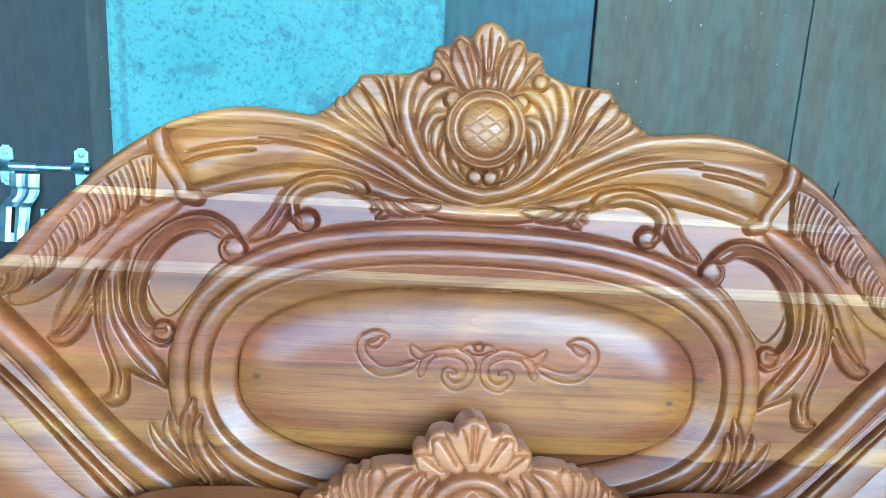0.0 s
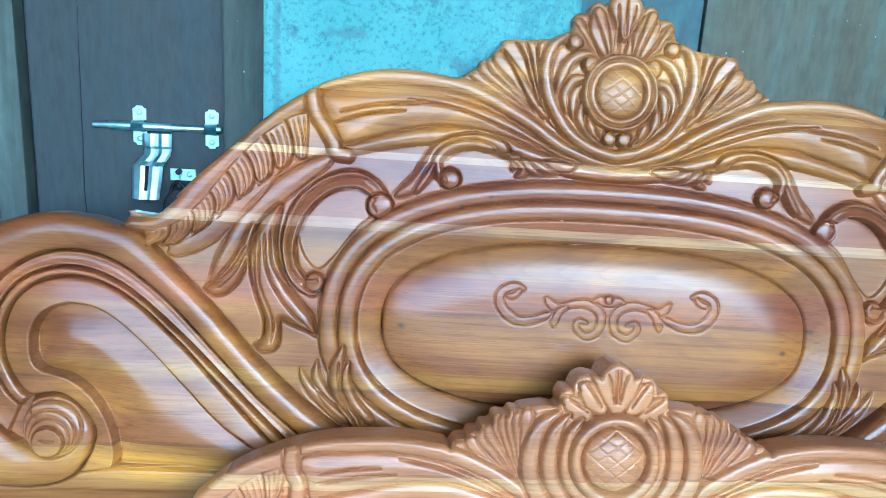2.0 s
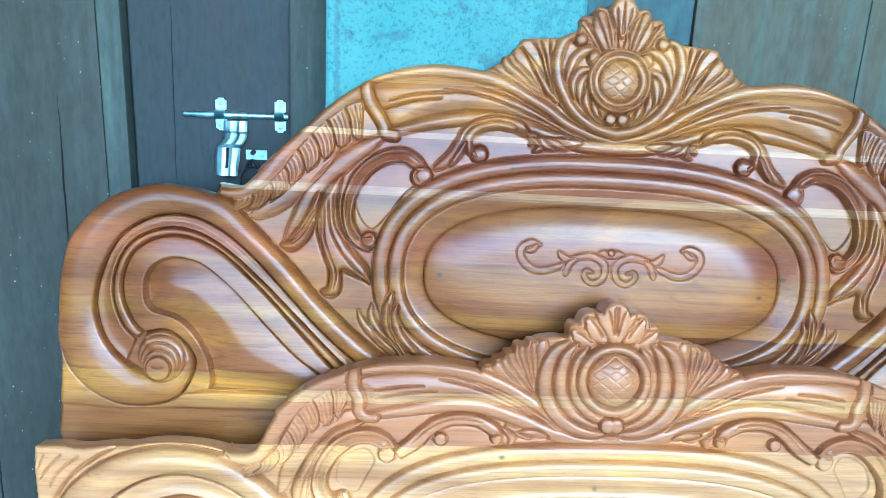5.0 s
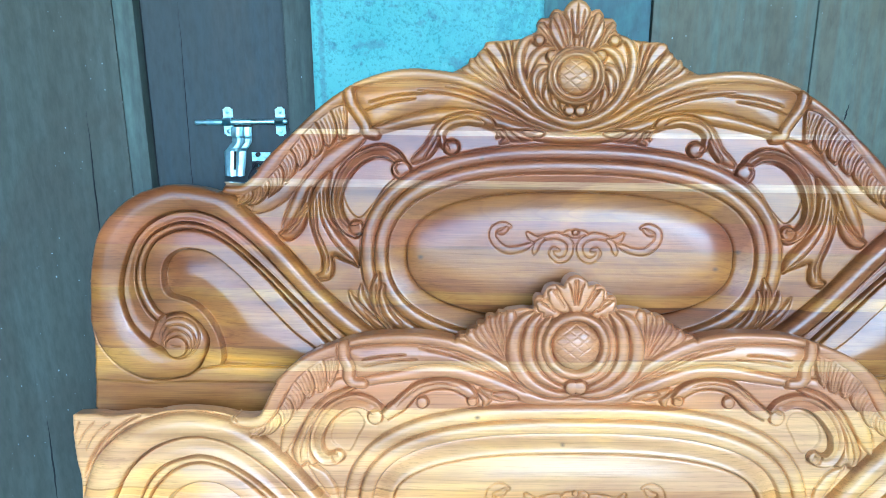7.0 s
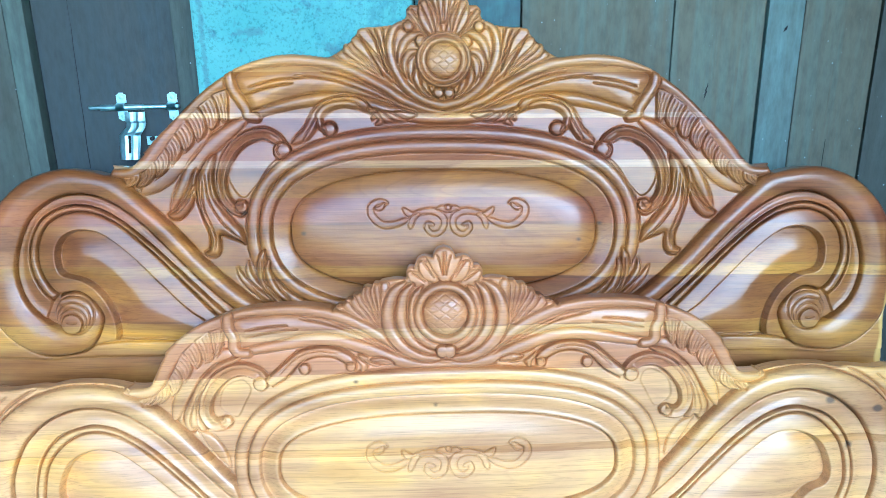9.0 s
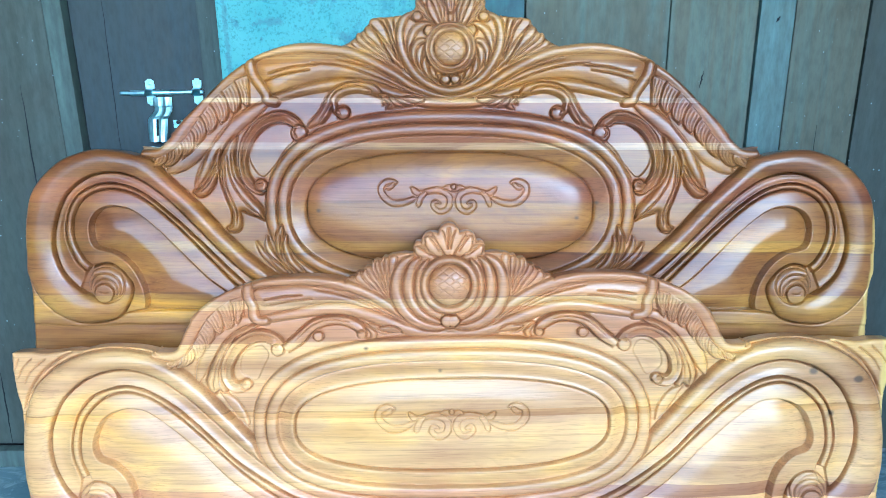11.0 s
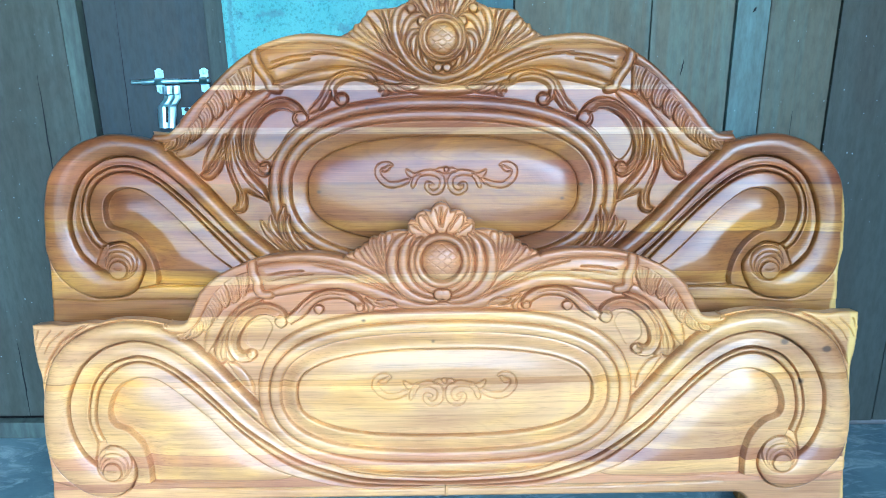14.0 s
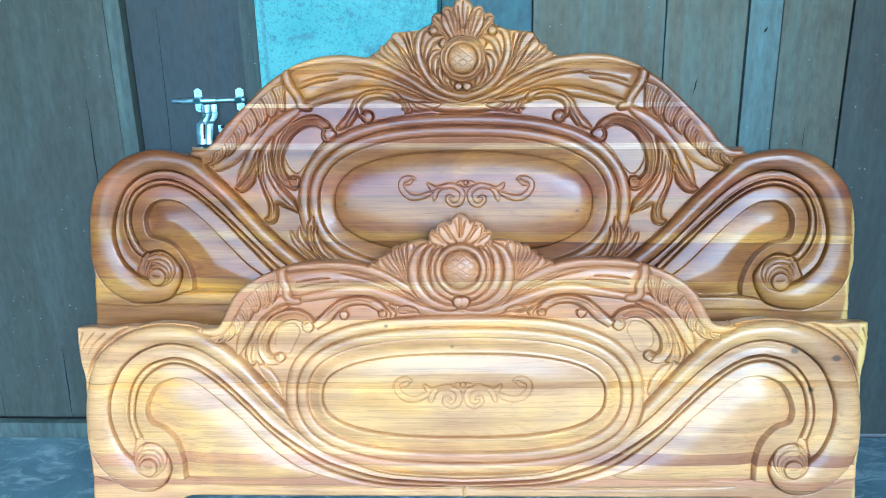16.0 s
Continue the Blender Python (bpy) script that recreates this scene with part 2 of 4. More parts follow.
    def plume(self, outer, inner, count, high, level, skew=0.8):
        """A strip of overlapping feathers between a rim and a scalloped edge, scored along the barbs."""
        a, b = spline(outer), spline(inner)
        w, d = self.inside(np.vstack([a, b[::-1]]), 0.012)
        _, da, along = self.distance(a, 9.0)
        da, along = da[w], along[w]
        db = self.distance(b, 9.0)[1][w]
        v = da / (da + db + 1e-9)
        phase = count * along - skew * v * v
        f = phase - np.floor(phase)
        edge = 0.62 + 0.36 * np.sqrt(np.clip(np.sin(np.pi * f), 0, 1))
        barb = np.exp(-((4 * f - np.round(4 * f)) / 0.13) ** 2)
        top = level + high * (0.55 + 0.45 * f ** 0.8) * (1 - 0.35 * v) - 1.6 * barb * smooth(v, 0.04, 0.2) - 2.0 * np.exp(-(np.minimum(f, 1 - f) / 0.06) ** 2)
        k = smooth(d, -0.0005, 0.002) * (1 - smooth(v - edge, -0.04, 0.05))
        h = self.h[w]
        h -= 0.003 * np.exp(-((v - edge) / 0.09) ** 2) * (d > 0)
        h[:] = h * (1 - k) + k * top / 1000

    def groove(self, pts, width=2.0, depth=2.5):
        line = spline(pts)
        w, d, t = self.distance(line, 0.012)
        fade = np.clip(np.minimum(t, 1 - t) * 8, 0, 1) ** 0.5
        self.h[w] -= 2.0 * depth / 1000 * fade * notch(d, 0.6 * width / 1000)

    def ball(self, centre, radius, height, level=0.0, cut=2.0, power=0.3):
        u, s, r = centre[0] / 1000, centre[1] / 1000, radius / 1000
        w = self.near(np.array([(u - r, s - r), (u + r, s + r)]), 0.008)
        d = np.hypot(self.U[w] - u, self.S[w] - s)
        h = self.h[w]
        h -= 2.4 * cut / 1000 * notch(d - r - 0.0006, 0.0011)
        h[:] = np.where(d < r, np.maximum(h, (level + 0.42 * height * np.clip(1 - (d / r) ** 2, 0, 1) ** power) / 1000), h)

    def ground(self, pts, level, edge=3.0, dome=0.0, dome_width=30.0, closed_spline=True, only="set", tag=0):
        """A closed field cut or raised to a level (mm), with a steep rim and a swelling towards its middle."""
        line = spline(pts, True) if closed_spline else np.array(pts, float) / 1000
        w, d = self.inside(line)
        h = self.h[w]
        k = np.clip(d / (edge / 1000), 0, 1)
        k = k * k * (3 - 2 * k)
        x = np.clip(d / (dome_width / 1000), 0, 1)
        rise = 1 - (1 - x) ** 2
        target = (level + dome * (soften(rise, 90) if dome else rise)) / 1000
        if only == "set":
            h[:] = h * (1 - k) + target * k
        else:
            h += target * k
        if tag:
            self.part[w][d > 0] = tag
        return w, d

    def leaf(self, pts, level, swell, veins=(), tag=0):
        """A carved leaf: a raised shape with a soft belly, a sharp cut round it and engraved veins."""
        w, d = self.inside(spline(pts, True), 0.01)
        h = self.h[w]
        k = smooth(d, -0.0004, 0.0014)
        belly = 1 - (1 - np.clip(d / 0.011, 0, 1)) ** 2
        h[:] = h * (1 - k) + k * (level + swell * belly) / 1000
        h -= 0.006 * notch(d + 0.0004, 0.0011)
        for line in veins:
            self.groove(line, 1.6, 2.0)

    def cut(self, outline, rounding):
        """Deepen the carving to its full relief, sand it a little, then ease the rim of the board along its outline."""
        self.h *= 1.35
        for axis in (0, 1):
            p = np.pad(self.h, [(1, 1) if a == axis else (0, 0) for a in (0, 1)], mode="edge")
            a, b = (p[:-2], p[2:]) if axis == 0 else (p[:, :-2], p[:, 2:])
            self.h = 0.84 * self.h + 0.08 * (a + b)
        line = np.vstack([outline, outline[::-1] * (-1, 1)])
        w, d = self.inside(line, 0.03)
        sd = np.full(self.U.shape, -1.0)
        sd[w] = d
        r = rounding / 1000
        x = np.clip(1 - sd / r, 0, 1)
        self.h -= r * (1 - np.sqrt(np.clip(1 - x * x, 0, 1)))
        self.sd, self.outline = sd, outline


def oval(a, b, middle, power=2.5, n=120):
    t = np.linspace(0, math.tau, n, endpoint=False)
    c, s = np.cos(t), np.sin(t)
    return np.stack([a * np.sign(c) * np.abs(c) ** (2 / power), middle + b * np.sign(s) * np.abs(s) ** (2 / power)], 1)


def smooth(x, a, b):
    k = np.clip((x - a) / (b - a), 0, 1)
    return k * k * (3 - 2 * k)


def oval_frame(r, a, b, middle, tag_panel, tag_frame, power=2.5, pillow=False):
    """The swelling middle panel and the cove and two beads round it."""
    line = oval(a, b, middle, power)
    w, d = r.inside(line, 0.1)
    out = -d
    h = r.h[w]
    mm = 0.001
    # profile outwards of the panel's edge: cove, bead, bead
    cove = (-8 + 10.5 * np.clip(out / 0.032, 0, 1) ** 0.95) * mm
    bead1 = (3 + 4.2 * np.sqrt(np.clip(1 - ((out - 0.043) / 0.0115) ** 2, 0, 1))) * mm
    bead2 = (0 + 4.6 * np.sqrt(np.clip(1 - ((out - 0.066) / 0.0115) ** 2, 0, 1))) * mm
    ring = np.where(out < 0.0315, cove, np.where(out < 0.0545, bead1, bead2))
    ring = ring - 4 * mm * notch(out - 0.0315, 0.0012) - 4 * mm * notch(out - 0.0545, 0.0012)
    rho = ((r.U[w] / a) ** power + (np.abs(r.S[w] - middle) / b) ** power) ** (1 / power)
    dome = (-6 + 9 * (1 - (1 - np.clip(d / 0.07, 0, 1)) ** 2.5)) * mm
    if pillow:  # the swelling lies outside the line and the panel is let in behind a small step
        swell = (8 - 9.5 * smooth(out, 0.002, 0.034)) * mm
        ring = np.where(out < 0.0315, swell, ring)
        dome = (3 + 4 * smooth(1 - rho, 0.0, 0.5)) * mm
    face = np.where(d > 0, dome, ring) - (6 if pillow else 4) * mm * notch(d, 0.0013)
    k = smooth(out, 0.0768, 0.0792)
    h[:] = face * (1 - k) + k * h - 3 * mm * notch(out - 0.0785, 0.0012)
    p = r.part[w]
    p[(out < 0.0775)] = tag_frame
    p[d > 0] = tag_panel


def flourish(r, lift, scale=1.0, shift=0.0, cut=0.6):
    """The shallow scroll ornament in the middle of a panel; lift: its height on the board, in mm; shift: how far off the axis, in m."""
    def up(pts):
        return [(x * scale, y * scale + lift) for x, y in pts]
    face = r.h
    r.h = np.zeros_like(face)
    for pts, width in ORNAMENT:
        r.roll(up(pts), width, 0.7, -0.3, cut, 0.5)
    r.ball((0, lift + ORN_BALL), 4.5, 1.6, 0.0, 1.0)
    r.ornament, r.shift, r.h = r.h, shift, face


def lattice(r, centre, radius, high, level):
    """A round boss with a criss-cross of scored lines."""
    u, s = centre[0] / 1000, centre[1] / 1000
    R = radius / 1000
    d = np.hypot(r.U - u, r.S - s)
    m = d < R
    boss = (level + high * np.clip(1 - (d / R) ** 2, 0, 1) ** 0.6) / 1000
    score = 0
    for a in (radians(52), radians(128)):
        c = ((r.U - u) * math.cos(a) + (r.S - s) * math.sin(a)) / 0.0135
        score = score + np.exp(-((c - np.round(c)) * 0.0135 / 0.0009) ** 2)
    r.h[:] = np.where(m, boss - 0.0007 * np.clip(score, 0, 1) * (d < R * 0.9), r.h)
    r.h -= 0.003 * notch(d - R, 0.0012)


def ring(r, centre, radius, half, high, level):
    d = np.abs(np.hypot(r.U - centre[0] / 1000, r.S - centre[1] / 1000) - radius / 1000) / (half / 1000)
    r.h[:] = np.where(d < 1, np.maximum(r.h, (level + high * np.sqrt(np.clip(1 - d * d, 0, 1))) / 1000), r.h)
    r.h -= 0.002 * np.exp(-((d - 1) * half / 2.0) ** 2)


def fan(r, root, tips, width, high, level):
    """Flutes that spread from near a root to tips, each a tapered bar."""
    n = len(tips)
    for i, (x, y) in enumerate(tips):
        k = 0.5 * (i / max(n - 1, 1) - 0.5)
        mid = (root[0] * 0.45 + x * 0.55, root[1] * 0.45 + y * 0.55 + 6 * k)
        r.roll([root, mid, (x, y)], (width * 0.35, width * 0.8, width), high * 0.55, level, 2.2, 0.7)


# the ornament in the middle of both panels, about its own centre
ORNAMENT = [([(67, -6), (53, -1), (32, 2), (15, -5), (8, -18), (13, -35), (28, -41), (40, -32), (38, -22), (28, -24)], (2.5, 4.5, 4.5, 3.5, 2.5)),
            ([(58, -6), (73, -4), (83, 6)], (3.5, 4.5, 3.5)),
            ([(56, -4), (66, -13), (71, -29)], (3, 4, 4.5)),
            ([(75, -13), (99, -23), (124, -23), (142, -7), (143, 10), (130, 19), (114, 17)], (3, 4.5, 5, 4.5, 4)),
            ([(119, 15), (126, 8), (135, 7)], (3, 3, 2.5)),
            ([(1, 2), (12, 7), (20, 5)], (4, 4, 2))]
ORN_BALL = 8


# ---------------------------------------------------------------- the headboard's carving
PANEL, FRAME, SHOULDER, SCROLL, CREST, BOSS, RAIL = 1, 2, 3, 4, 5, 6, 7


def side_scroll(r, edge, coil, line_b, eye_in, line_c, line_d, line_e, turn, hollow, eye, radius):
    """The great volute at each end. edge and coil: the outer side of the rolled rim, on round the coil; line_b, line_c, line_d:
    the gouged lines inside it; line_e with turn: the lip of the deep leaf-shaped field."""
    r.band(line_c, line_d, lambda t: 0.8 + 3.0 * np.sqrt(np.clip(1 - (2 * t - 1) ** 2, 0, 1)), 1.8, SCROLL)
    r.band(line_b, line_c, lambda t: 1.0 + 2.0 * t - 2.5 * np.sin(np.pi * t), 2.2, SCROLL)
    w, d = r.ground(hollow, -10, 1.6, dome=10, dome_width=70, tag=SCROLL)
    # deepest under the turn of the lip, running out flush along the sweep
    end = max(p[0] for p in hollow) / 1000
    r.h[w] += 0.0075 * smooth(d, 0.0, 0.0016) * (1 - smooth(r.U[w], end - 0.26, end - 0.08))
    r.band(line_d + coil[::-1][:-2], line_e + turn, lambda t: 1.0 + 4.5 * t ** 0.7, 1.5, SCROLL)
    r.band(edge + coil, line_b + eye_in, lambda t: -5 + 14.5 * np.sqrt(np.clip(1 - (1.75 * t - 0.95) ** 2, 0, 1)) - 1.5 * t, 2.2, SCROLL)
    for k, up in ((1.95, 3.0), (1.6, 5.0), (1.28, 7.0)):
        r.ball((eye[0] - 3 * (k - 1), eye[1] + 17 * (k - 1)), radius * k, 4, up, 1.0, 0.3)
    r.ball(eye, radius, 3, 9.5, 1.6, 0.15)
    r.groove([(eye[0] - radius * 0.5, eye[1] + 2), (eye[0], eye[1] + 1), (eye[0] + radius * 0.5, eye[1] + 3)], 1.4, 1.2)


def headboard_relief():
    r = Relief(0.84, 0.34, 1.125, 0.0012)
    r.part[:] = SHOULDER
    r.h[:] = -0.004
    outline = np.vstack([
        spline([(1, 1111), (12, 1106), (19, 1098), (22, 1090)]),
        spline([(22, 1092), (34, 1096), (42, 1090), (45, 1080)]),
        spline([(45, 1081), (57, 1081), (65, 1073), (65, 1061), (76, 1054), (89, 1048)]),
        spline([(89, 1048), (111, 1045), (145, 1042), (152, 1032), (161, 1024)]),
        spline([(161, 1024), (164, 1018), (174, 1015), (177, 1007), (187, 1000)]),
        spline([(203, 992), (260, 998), (305, 993), (352, 978), (389, 958), (428, 928), (469, 889), (505, 855), (533, 828)]),
        spline([(530, 825), (542, 813), (553, 805), (569, 805), (588, 807)]),
        spline([(588, 807), (585, 798), (595, 790), (625, 797), (671, 801), (706, 794), (742, 779), (777, 750), (802, 716), (813, 675), (818, 633), (819, 592), (825, 561)]),
        spline([(825, 561), (819, 523), (821, 459), (823, 410)]),
        np.array([(0.792, 0.34)])])
    # plain rail under the volutes
    r.ground([(871, 465), (727, 457), (637, 462), (439, 463), (-13, 498), (-13, 203), (915, 197)], -6, 4, closed_spline=False, tag=RAIL)
    r.groove([(660, 480), (582, 488), (438, 488)], 2.5, 2.5)
    side_scroll(
        r,
        [(253, 515), (318, 548), (375, 589), (432, 642), (483, 698), (534, 747), (578, 789), (624, 800), (671, 805), (706, 798), (745, 782), (782, 752), (807, 716), (818, 675), (823, 633), (824, 592), (821, 561)],
        [(805, 518), (773, 484), (727, 464), (673, 466), (637, 484), (616, 530), (629, 560), (658, 581), (689, 577)],
        [(272, 485), (342, 521), (388, 555), (434, 596), (479, 643), (536, 702), (590, 742), (638, 757), (686, 750), (731, 718), (755, 669), (764, 616), (750, 564), (719, 530)],
        [(692, 518), (684, 535), (689, 551)],
        [(290, 473), (354, 507), (400, 545), (458, 602), (525, 668), (582, 715), (628, 735), (670, 735), (711, 714), (734, 675), (738, 628), (723, 587), (704, 567)],
        [(302, 467), (366, 499), (413, 538), (464, 591), (523, 653), (579, 702), (625, 723), (668, 723), (704, 703), (722, 669), (723, 628), (707, 592), (692, 578)],
        [(320, 455), (379, 485), (431, 525), (468, 552), (508, 592), (562, 647), (607, 683), (642, 692), (669, 686), (686, 669), (691, 643), (683, 615)],
        [(647, 603), (618, 580), (598, 546), (590, 513), (592, 493)],
        [(683, 615), (691, 645), (686, 670), (669, 686), (642, 692), (605, 682), (560, 644), (505, 592), (466, 550), (402, 503), (343, 473), (450, 493), (591, 493), (590, 514), (598, 547), (618, 580), (647, 602)],
        (668, 524), 18)
    # rim that falls from the collar to the pointed leaf tip
    rim = [(381, 952), (414, 934), (444, 908), (472, 878), (501, 842), (523, 814), (547, 795), (570, 792), (584, 794)]
    r.roll(rim, (9, 13, 14, 14, 13, 12, 10, 6), 7, 0, 2.5, 0.35, taper=False)
    # smooth sweep inside the plumes and the leaf hook under it
    r.roll([(348, 887), (383, 863), (418, 835), (445, 805), (465, 768), (484, 728)], (8, 12, 14, 12, 9, 7), 6, -4, 2.0)
    r.roll([(438, 799), (445, 769), (461, 740), (481, 721)], (4, 7, 8, 6), 7, -3, 2.0)
    r.roll([(412, 871), (453, 830), (494, 789), (536, 760)], (8, 14, 16, 12), 4, -5, 1.0)
    r.plume([(376, 940), (396, 933), (424, 913), (451, 887), (476, 857), (499, 826), (523, 801), (547, 788), (566, 786)],
            [(377, 882), (396, 874), (417, 859), (435, 845), (453, 831), (470, 816), (487, 798), (512, 780), (532, 769), (560, 765)], 8, 7.5, -2)
    # fans of the crest first, then the drape that closes over them
    crest = spline([(1, 1127), (57, 1100), (111, 1054), (167, 1036), (203, 995), (156, 981), (100, 959), (62, 927), (24, 905), (-6, 898)])
    w, d = r.inside(np.vstack([crest, crest[::-1] * (-1, 1)]))
    r.part[w][d > 0] = CREST
    r.h[w] = np.where(d > 0, 0.0, r.h[w])
    fan(r, (89, 953), [(192, 996), (185, 1003), (174, 1010), (164, 1018), (157, 1025)], 9, 6, -1)
    for line in ([(98, 965), (112, 1000), (120, 1023), (133, 1041)], [(97, 971), (107, 1002), (113, 1023), (120, 1042)], [(95, 976), (101, 1005), (104, 1026), (107, 1044)], [(105, 959), (125, 993), (136, 1013), (148, 1031)]):
        r.groove(line, 1.8, 4.0)
    # shell petals over the boss
    r.roll([(32, 1019), (48, 1044), (59, 1067)], (7, 14, 16), 3.5, 2, 3.2)
    r.roll([(16, 1025), (27, 1057), (34, 1082)], (6, 15, 17), 3.5, 3, 3.2)
    r.roll([(1, 1054), (0, 1073), (-0, 1097)], (3, 14, 24), 3.5, 4, 3.2, taper=False)
    for line in ([(13, 1032), (20, 1060), (28, 1086)], [(18, 1030), (30, 1060), (41, 1082)], [(33, 1026), (50, 1051), (63, 1066)], [(28, 1028), (42, 1053), (55, 1073)],
                 [(3, 1034), (8, 1064), (11, 1093)], [(1, 1054), (0, 1082), (-1, 1104)]):
        r.groove(line, 1.7, 2.2)
    # the drape with its collar, folds and rolled lower hem
    r.ground([(363, 962), (317, 978), (260, 982), (192, 973), (124, 951), (68, 917), (22, 897), (-12, 895), (-12, 881), (33, 884), (102, 906), (159, 924), (216, 927), (279, 918), (331, 893), (353, 927)], 0, 4, dome=5, dome_width=26)
    r.roll([(372, 969), (306, 986), (243, 988), (181, 978), (113, 946), (62, 915), (-12, 893)], (5, 9, 9, 8, 7, 6, 6), 6, 2, 2.0, taper=False)
    r.roll([(340, 893), (279, 911), (216, 922), (153, 917), (96, 902), (45, 889), (-12, 886)], (6, 8, 10, 10, 9, 8, 7), 6.5, 0, 2.0, 0.4, taper=False)
    for line in ([(341, 941), (295, 953), (244, 958)], [(349, 927), (307, 941), (261, 948)], [(261, 962), (192, 953), (113, 924), (68, 902)], [(215, 969), (147, 951), (79, 915)]):
        r.groove(line, 1.8, 2.2)
    r.roll([(375, 964), (370, 941), (356, 920), (346, 904), (343, 893), (329, 889)], (8, 8, 8, 8, 7), 7, 1, 2.5, taper=False)
    # crest scrolls round the boss
    r.roll([(60, 1042), (77, 1048), (89, 1035), (94, 1007), (85, 973), (62, 938), (29, 917), (-5, 909)], (4, 6.5, 7, 7, 7, 7, 7), 8, 1, 2.5, taper=False)
    r.ball((61, 1044), 8.5, 9, 4)
    r.roll([(32, 1026), (50, 1030), (66, 1020), (75, 1000), (78, 982)], (5, 6.5, 6, 3), 7, 2, 2.2)
    r.ball((39, 1019), 9.5, 8, 4)
    for line in ([(41, 1002), (59, 999), (68, 982), (65, 959)], [(45, 995), (56, 984), (57, 964), (46, 944)], [(46, 973), (48, 955), (36, 937), (20, 923)], [(37, 957), (33, 944), (23, 929)], [(25, 946), (19, 937), (14, 928)]):
        r.roll(line, (3, 5.5, 5, 3), 6, 2, 2.2)
    r.ball((9, 931), 8.5, 6, 3)
    c = (0, 987)
    ring(r, c, 36, 6.5, 4, 3)
    ring(r, c, 44, 4, 4.5, 4)
    lattice(r, c, 30, 5.5, 3)
    r.part[np.hypot(r.U, r.S - 0.987) < 0.0485] = BOSS
    # little arch under the drape and its leaves
    r.roll([(267, 845), (252, 855), (238, 868), (229, 884), (218, 901), (198, 913), (171, 918), (146, 913), (132, 901)], (6, 8, 10, 10, 9, 9, 9, 7), 8, -3, 2.2)
    r.roll([(206, 866), (216, 875), (220, 892), (205, 908), (176, 914), (151, 909)], (4, 5, 5, 4), 5, 2, 1.5)
    r.ball((202, 869), 12, 10, -2)
    r.roll([(244, 851), (232, 869), (224, 885)], (3, 4, 3), 6, 1, 1.5)
    for line in ([(133, 903), (121, 896), (126, 887)], [(124, 896), (109, 887), (119, 877)], [(114, 899), (102, 888), (88, 883)], [(101, 896), (85, 889), (68, 886)], [(86, 897), (66, 893), (50, 894)]):
        r.roll(line, (3, 6, 4.5), 8, -2, 2.0)
    # the large open scroll beside the oval
    r.ground([(377, 812), (364, 836), (339, 849), (307, 849), (291, 824), (312, 801), (336, 767), (357, 748), (375, 762), (384, 787)], -7, 3)
    # long leaf under the scroll, with a hooked tip and a pointed one, and the short leaf beside it
    r.leaf([(445, 770), (456, 751), (471, 732), (492, 720), (486, 711), (470, 712), (455, 726), (447, 744)], -4, 4.5, [[(446, 762), (457, 742), (476, 721)]])
    r.leaf([(430, 803), (440, 772), (440, 745), (430, 709), (420, 682), (421, 658), (430, 651), (425, 643), (409, 644), (401, 657), (401, 682), (386, 678), (367, 671), (357, 667),
            (361, 689), (375, 706), (394, 729), (407, 760), (410, 789), (406, 826)], -4, 5.5,
           [[(429, 780), (428, 732), (416, 700), (408, 677), (411, 654)], [(424, 790), (419, 746), (403, 714), (381, 688), (363, 673)], [(416, 795), (413, 755), (395, 726), (373, 699)], [(435, 765), (432, 722), (418, 687)]])
    # its hollowed band between two crisp lips, rolled up at both ends
    r.band([(279, 845), (289, 859), (312, 871), (339, 869), (370, 852), (393, 822), (403, 783), (398, 747), (384, 726), (364, 715), (350, 722)],
           [(293, 838), (302, 845), (316, 851), (338, 848), (360, 834), (378, 809), (386, 779), (384, 756), (374, 741), (364, 738), (357, 740)],
           lambda t: 3.5 - 3.0 * np.sin(np.pi * np.clip(1.15 * t - 0.05, 0, 1)) ** 1.5 + 1.5 * t, 1.8)
    r.groove([(300, 862), (335, 862), (366, 846), (388, 815), (396, 782), (391, 750), (377, 731)], 1.8, 1.6)
    r.ball((286, 831), 15, 9, -2)
    r.groove([(290, 842), (296, 833), (290, 823)], 1.6, 1.4)
    r.ball((361, 733), 11, 8, -2)
    oval_frame(r, 0.276, 0.109, 0.6875, PANEL, FRAME)
    flourish(r, 722, 0.96, 0.007, 0.75)
    # leaf that lies over the lower turn of the oval's beads
    r.roll([(322, 656), (327, 632), (324, 602), (311, 572), (293, 550)], (3, 9, 9, 8, 6), 10, 3, 2.0)
    r.groove([(326, 638), (324, 602), (309, 569)], 1.8, 2.5)
    r.roll([(314, 636), (317, 617), (306, 587), (282, 562)], (3, 6, 6, 5), 8, 3, 2.0)
    r.roll([(353, 634), (352, 612), (335, 583), (304, 557)], (3, 7, 8, 6), 8, -2, 2.0)
    r.roll([(373, 622), (361, 600), (335, 575), (312, 556)], (3, 6, 7, 6), 6, -3, 2.0)
    r.cut(outline, 7)
    return r


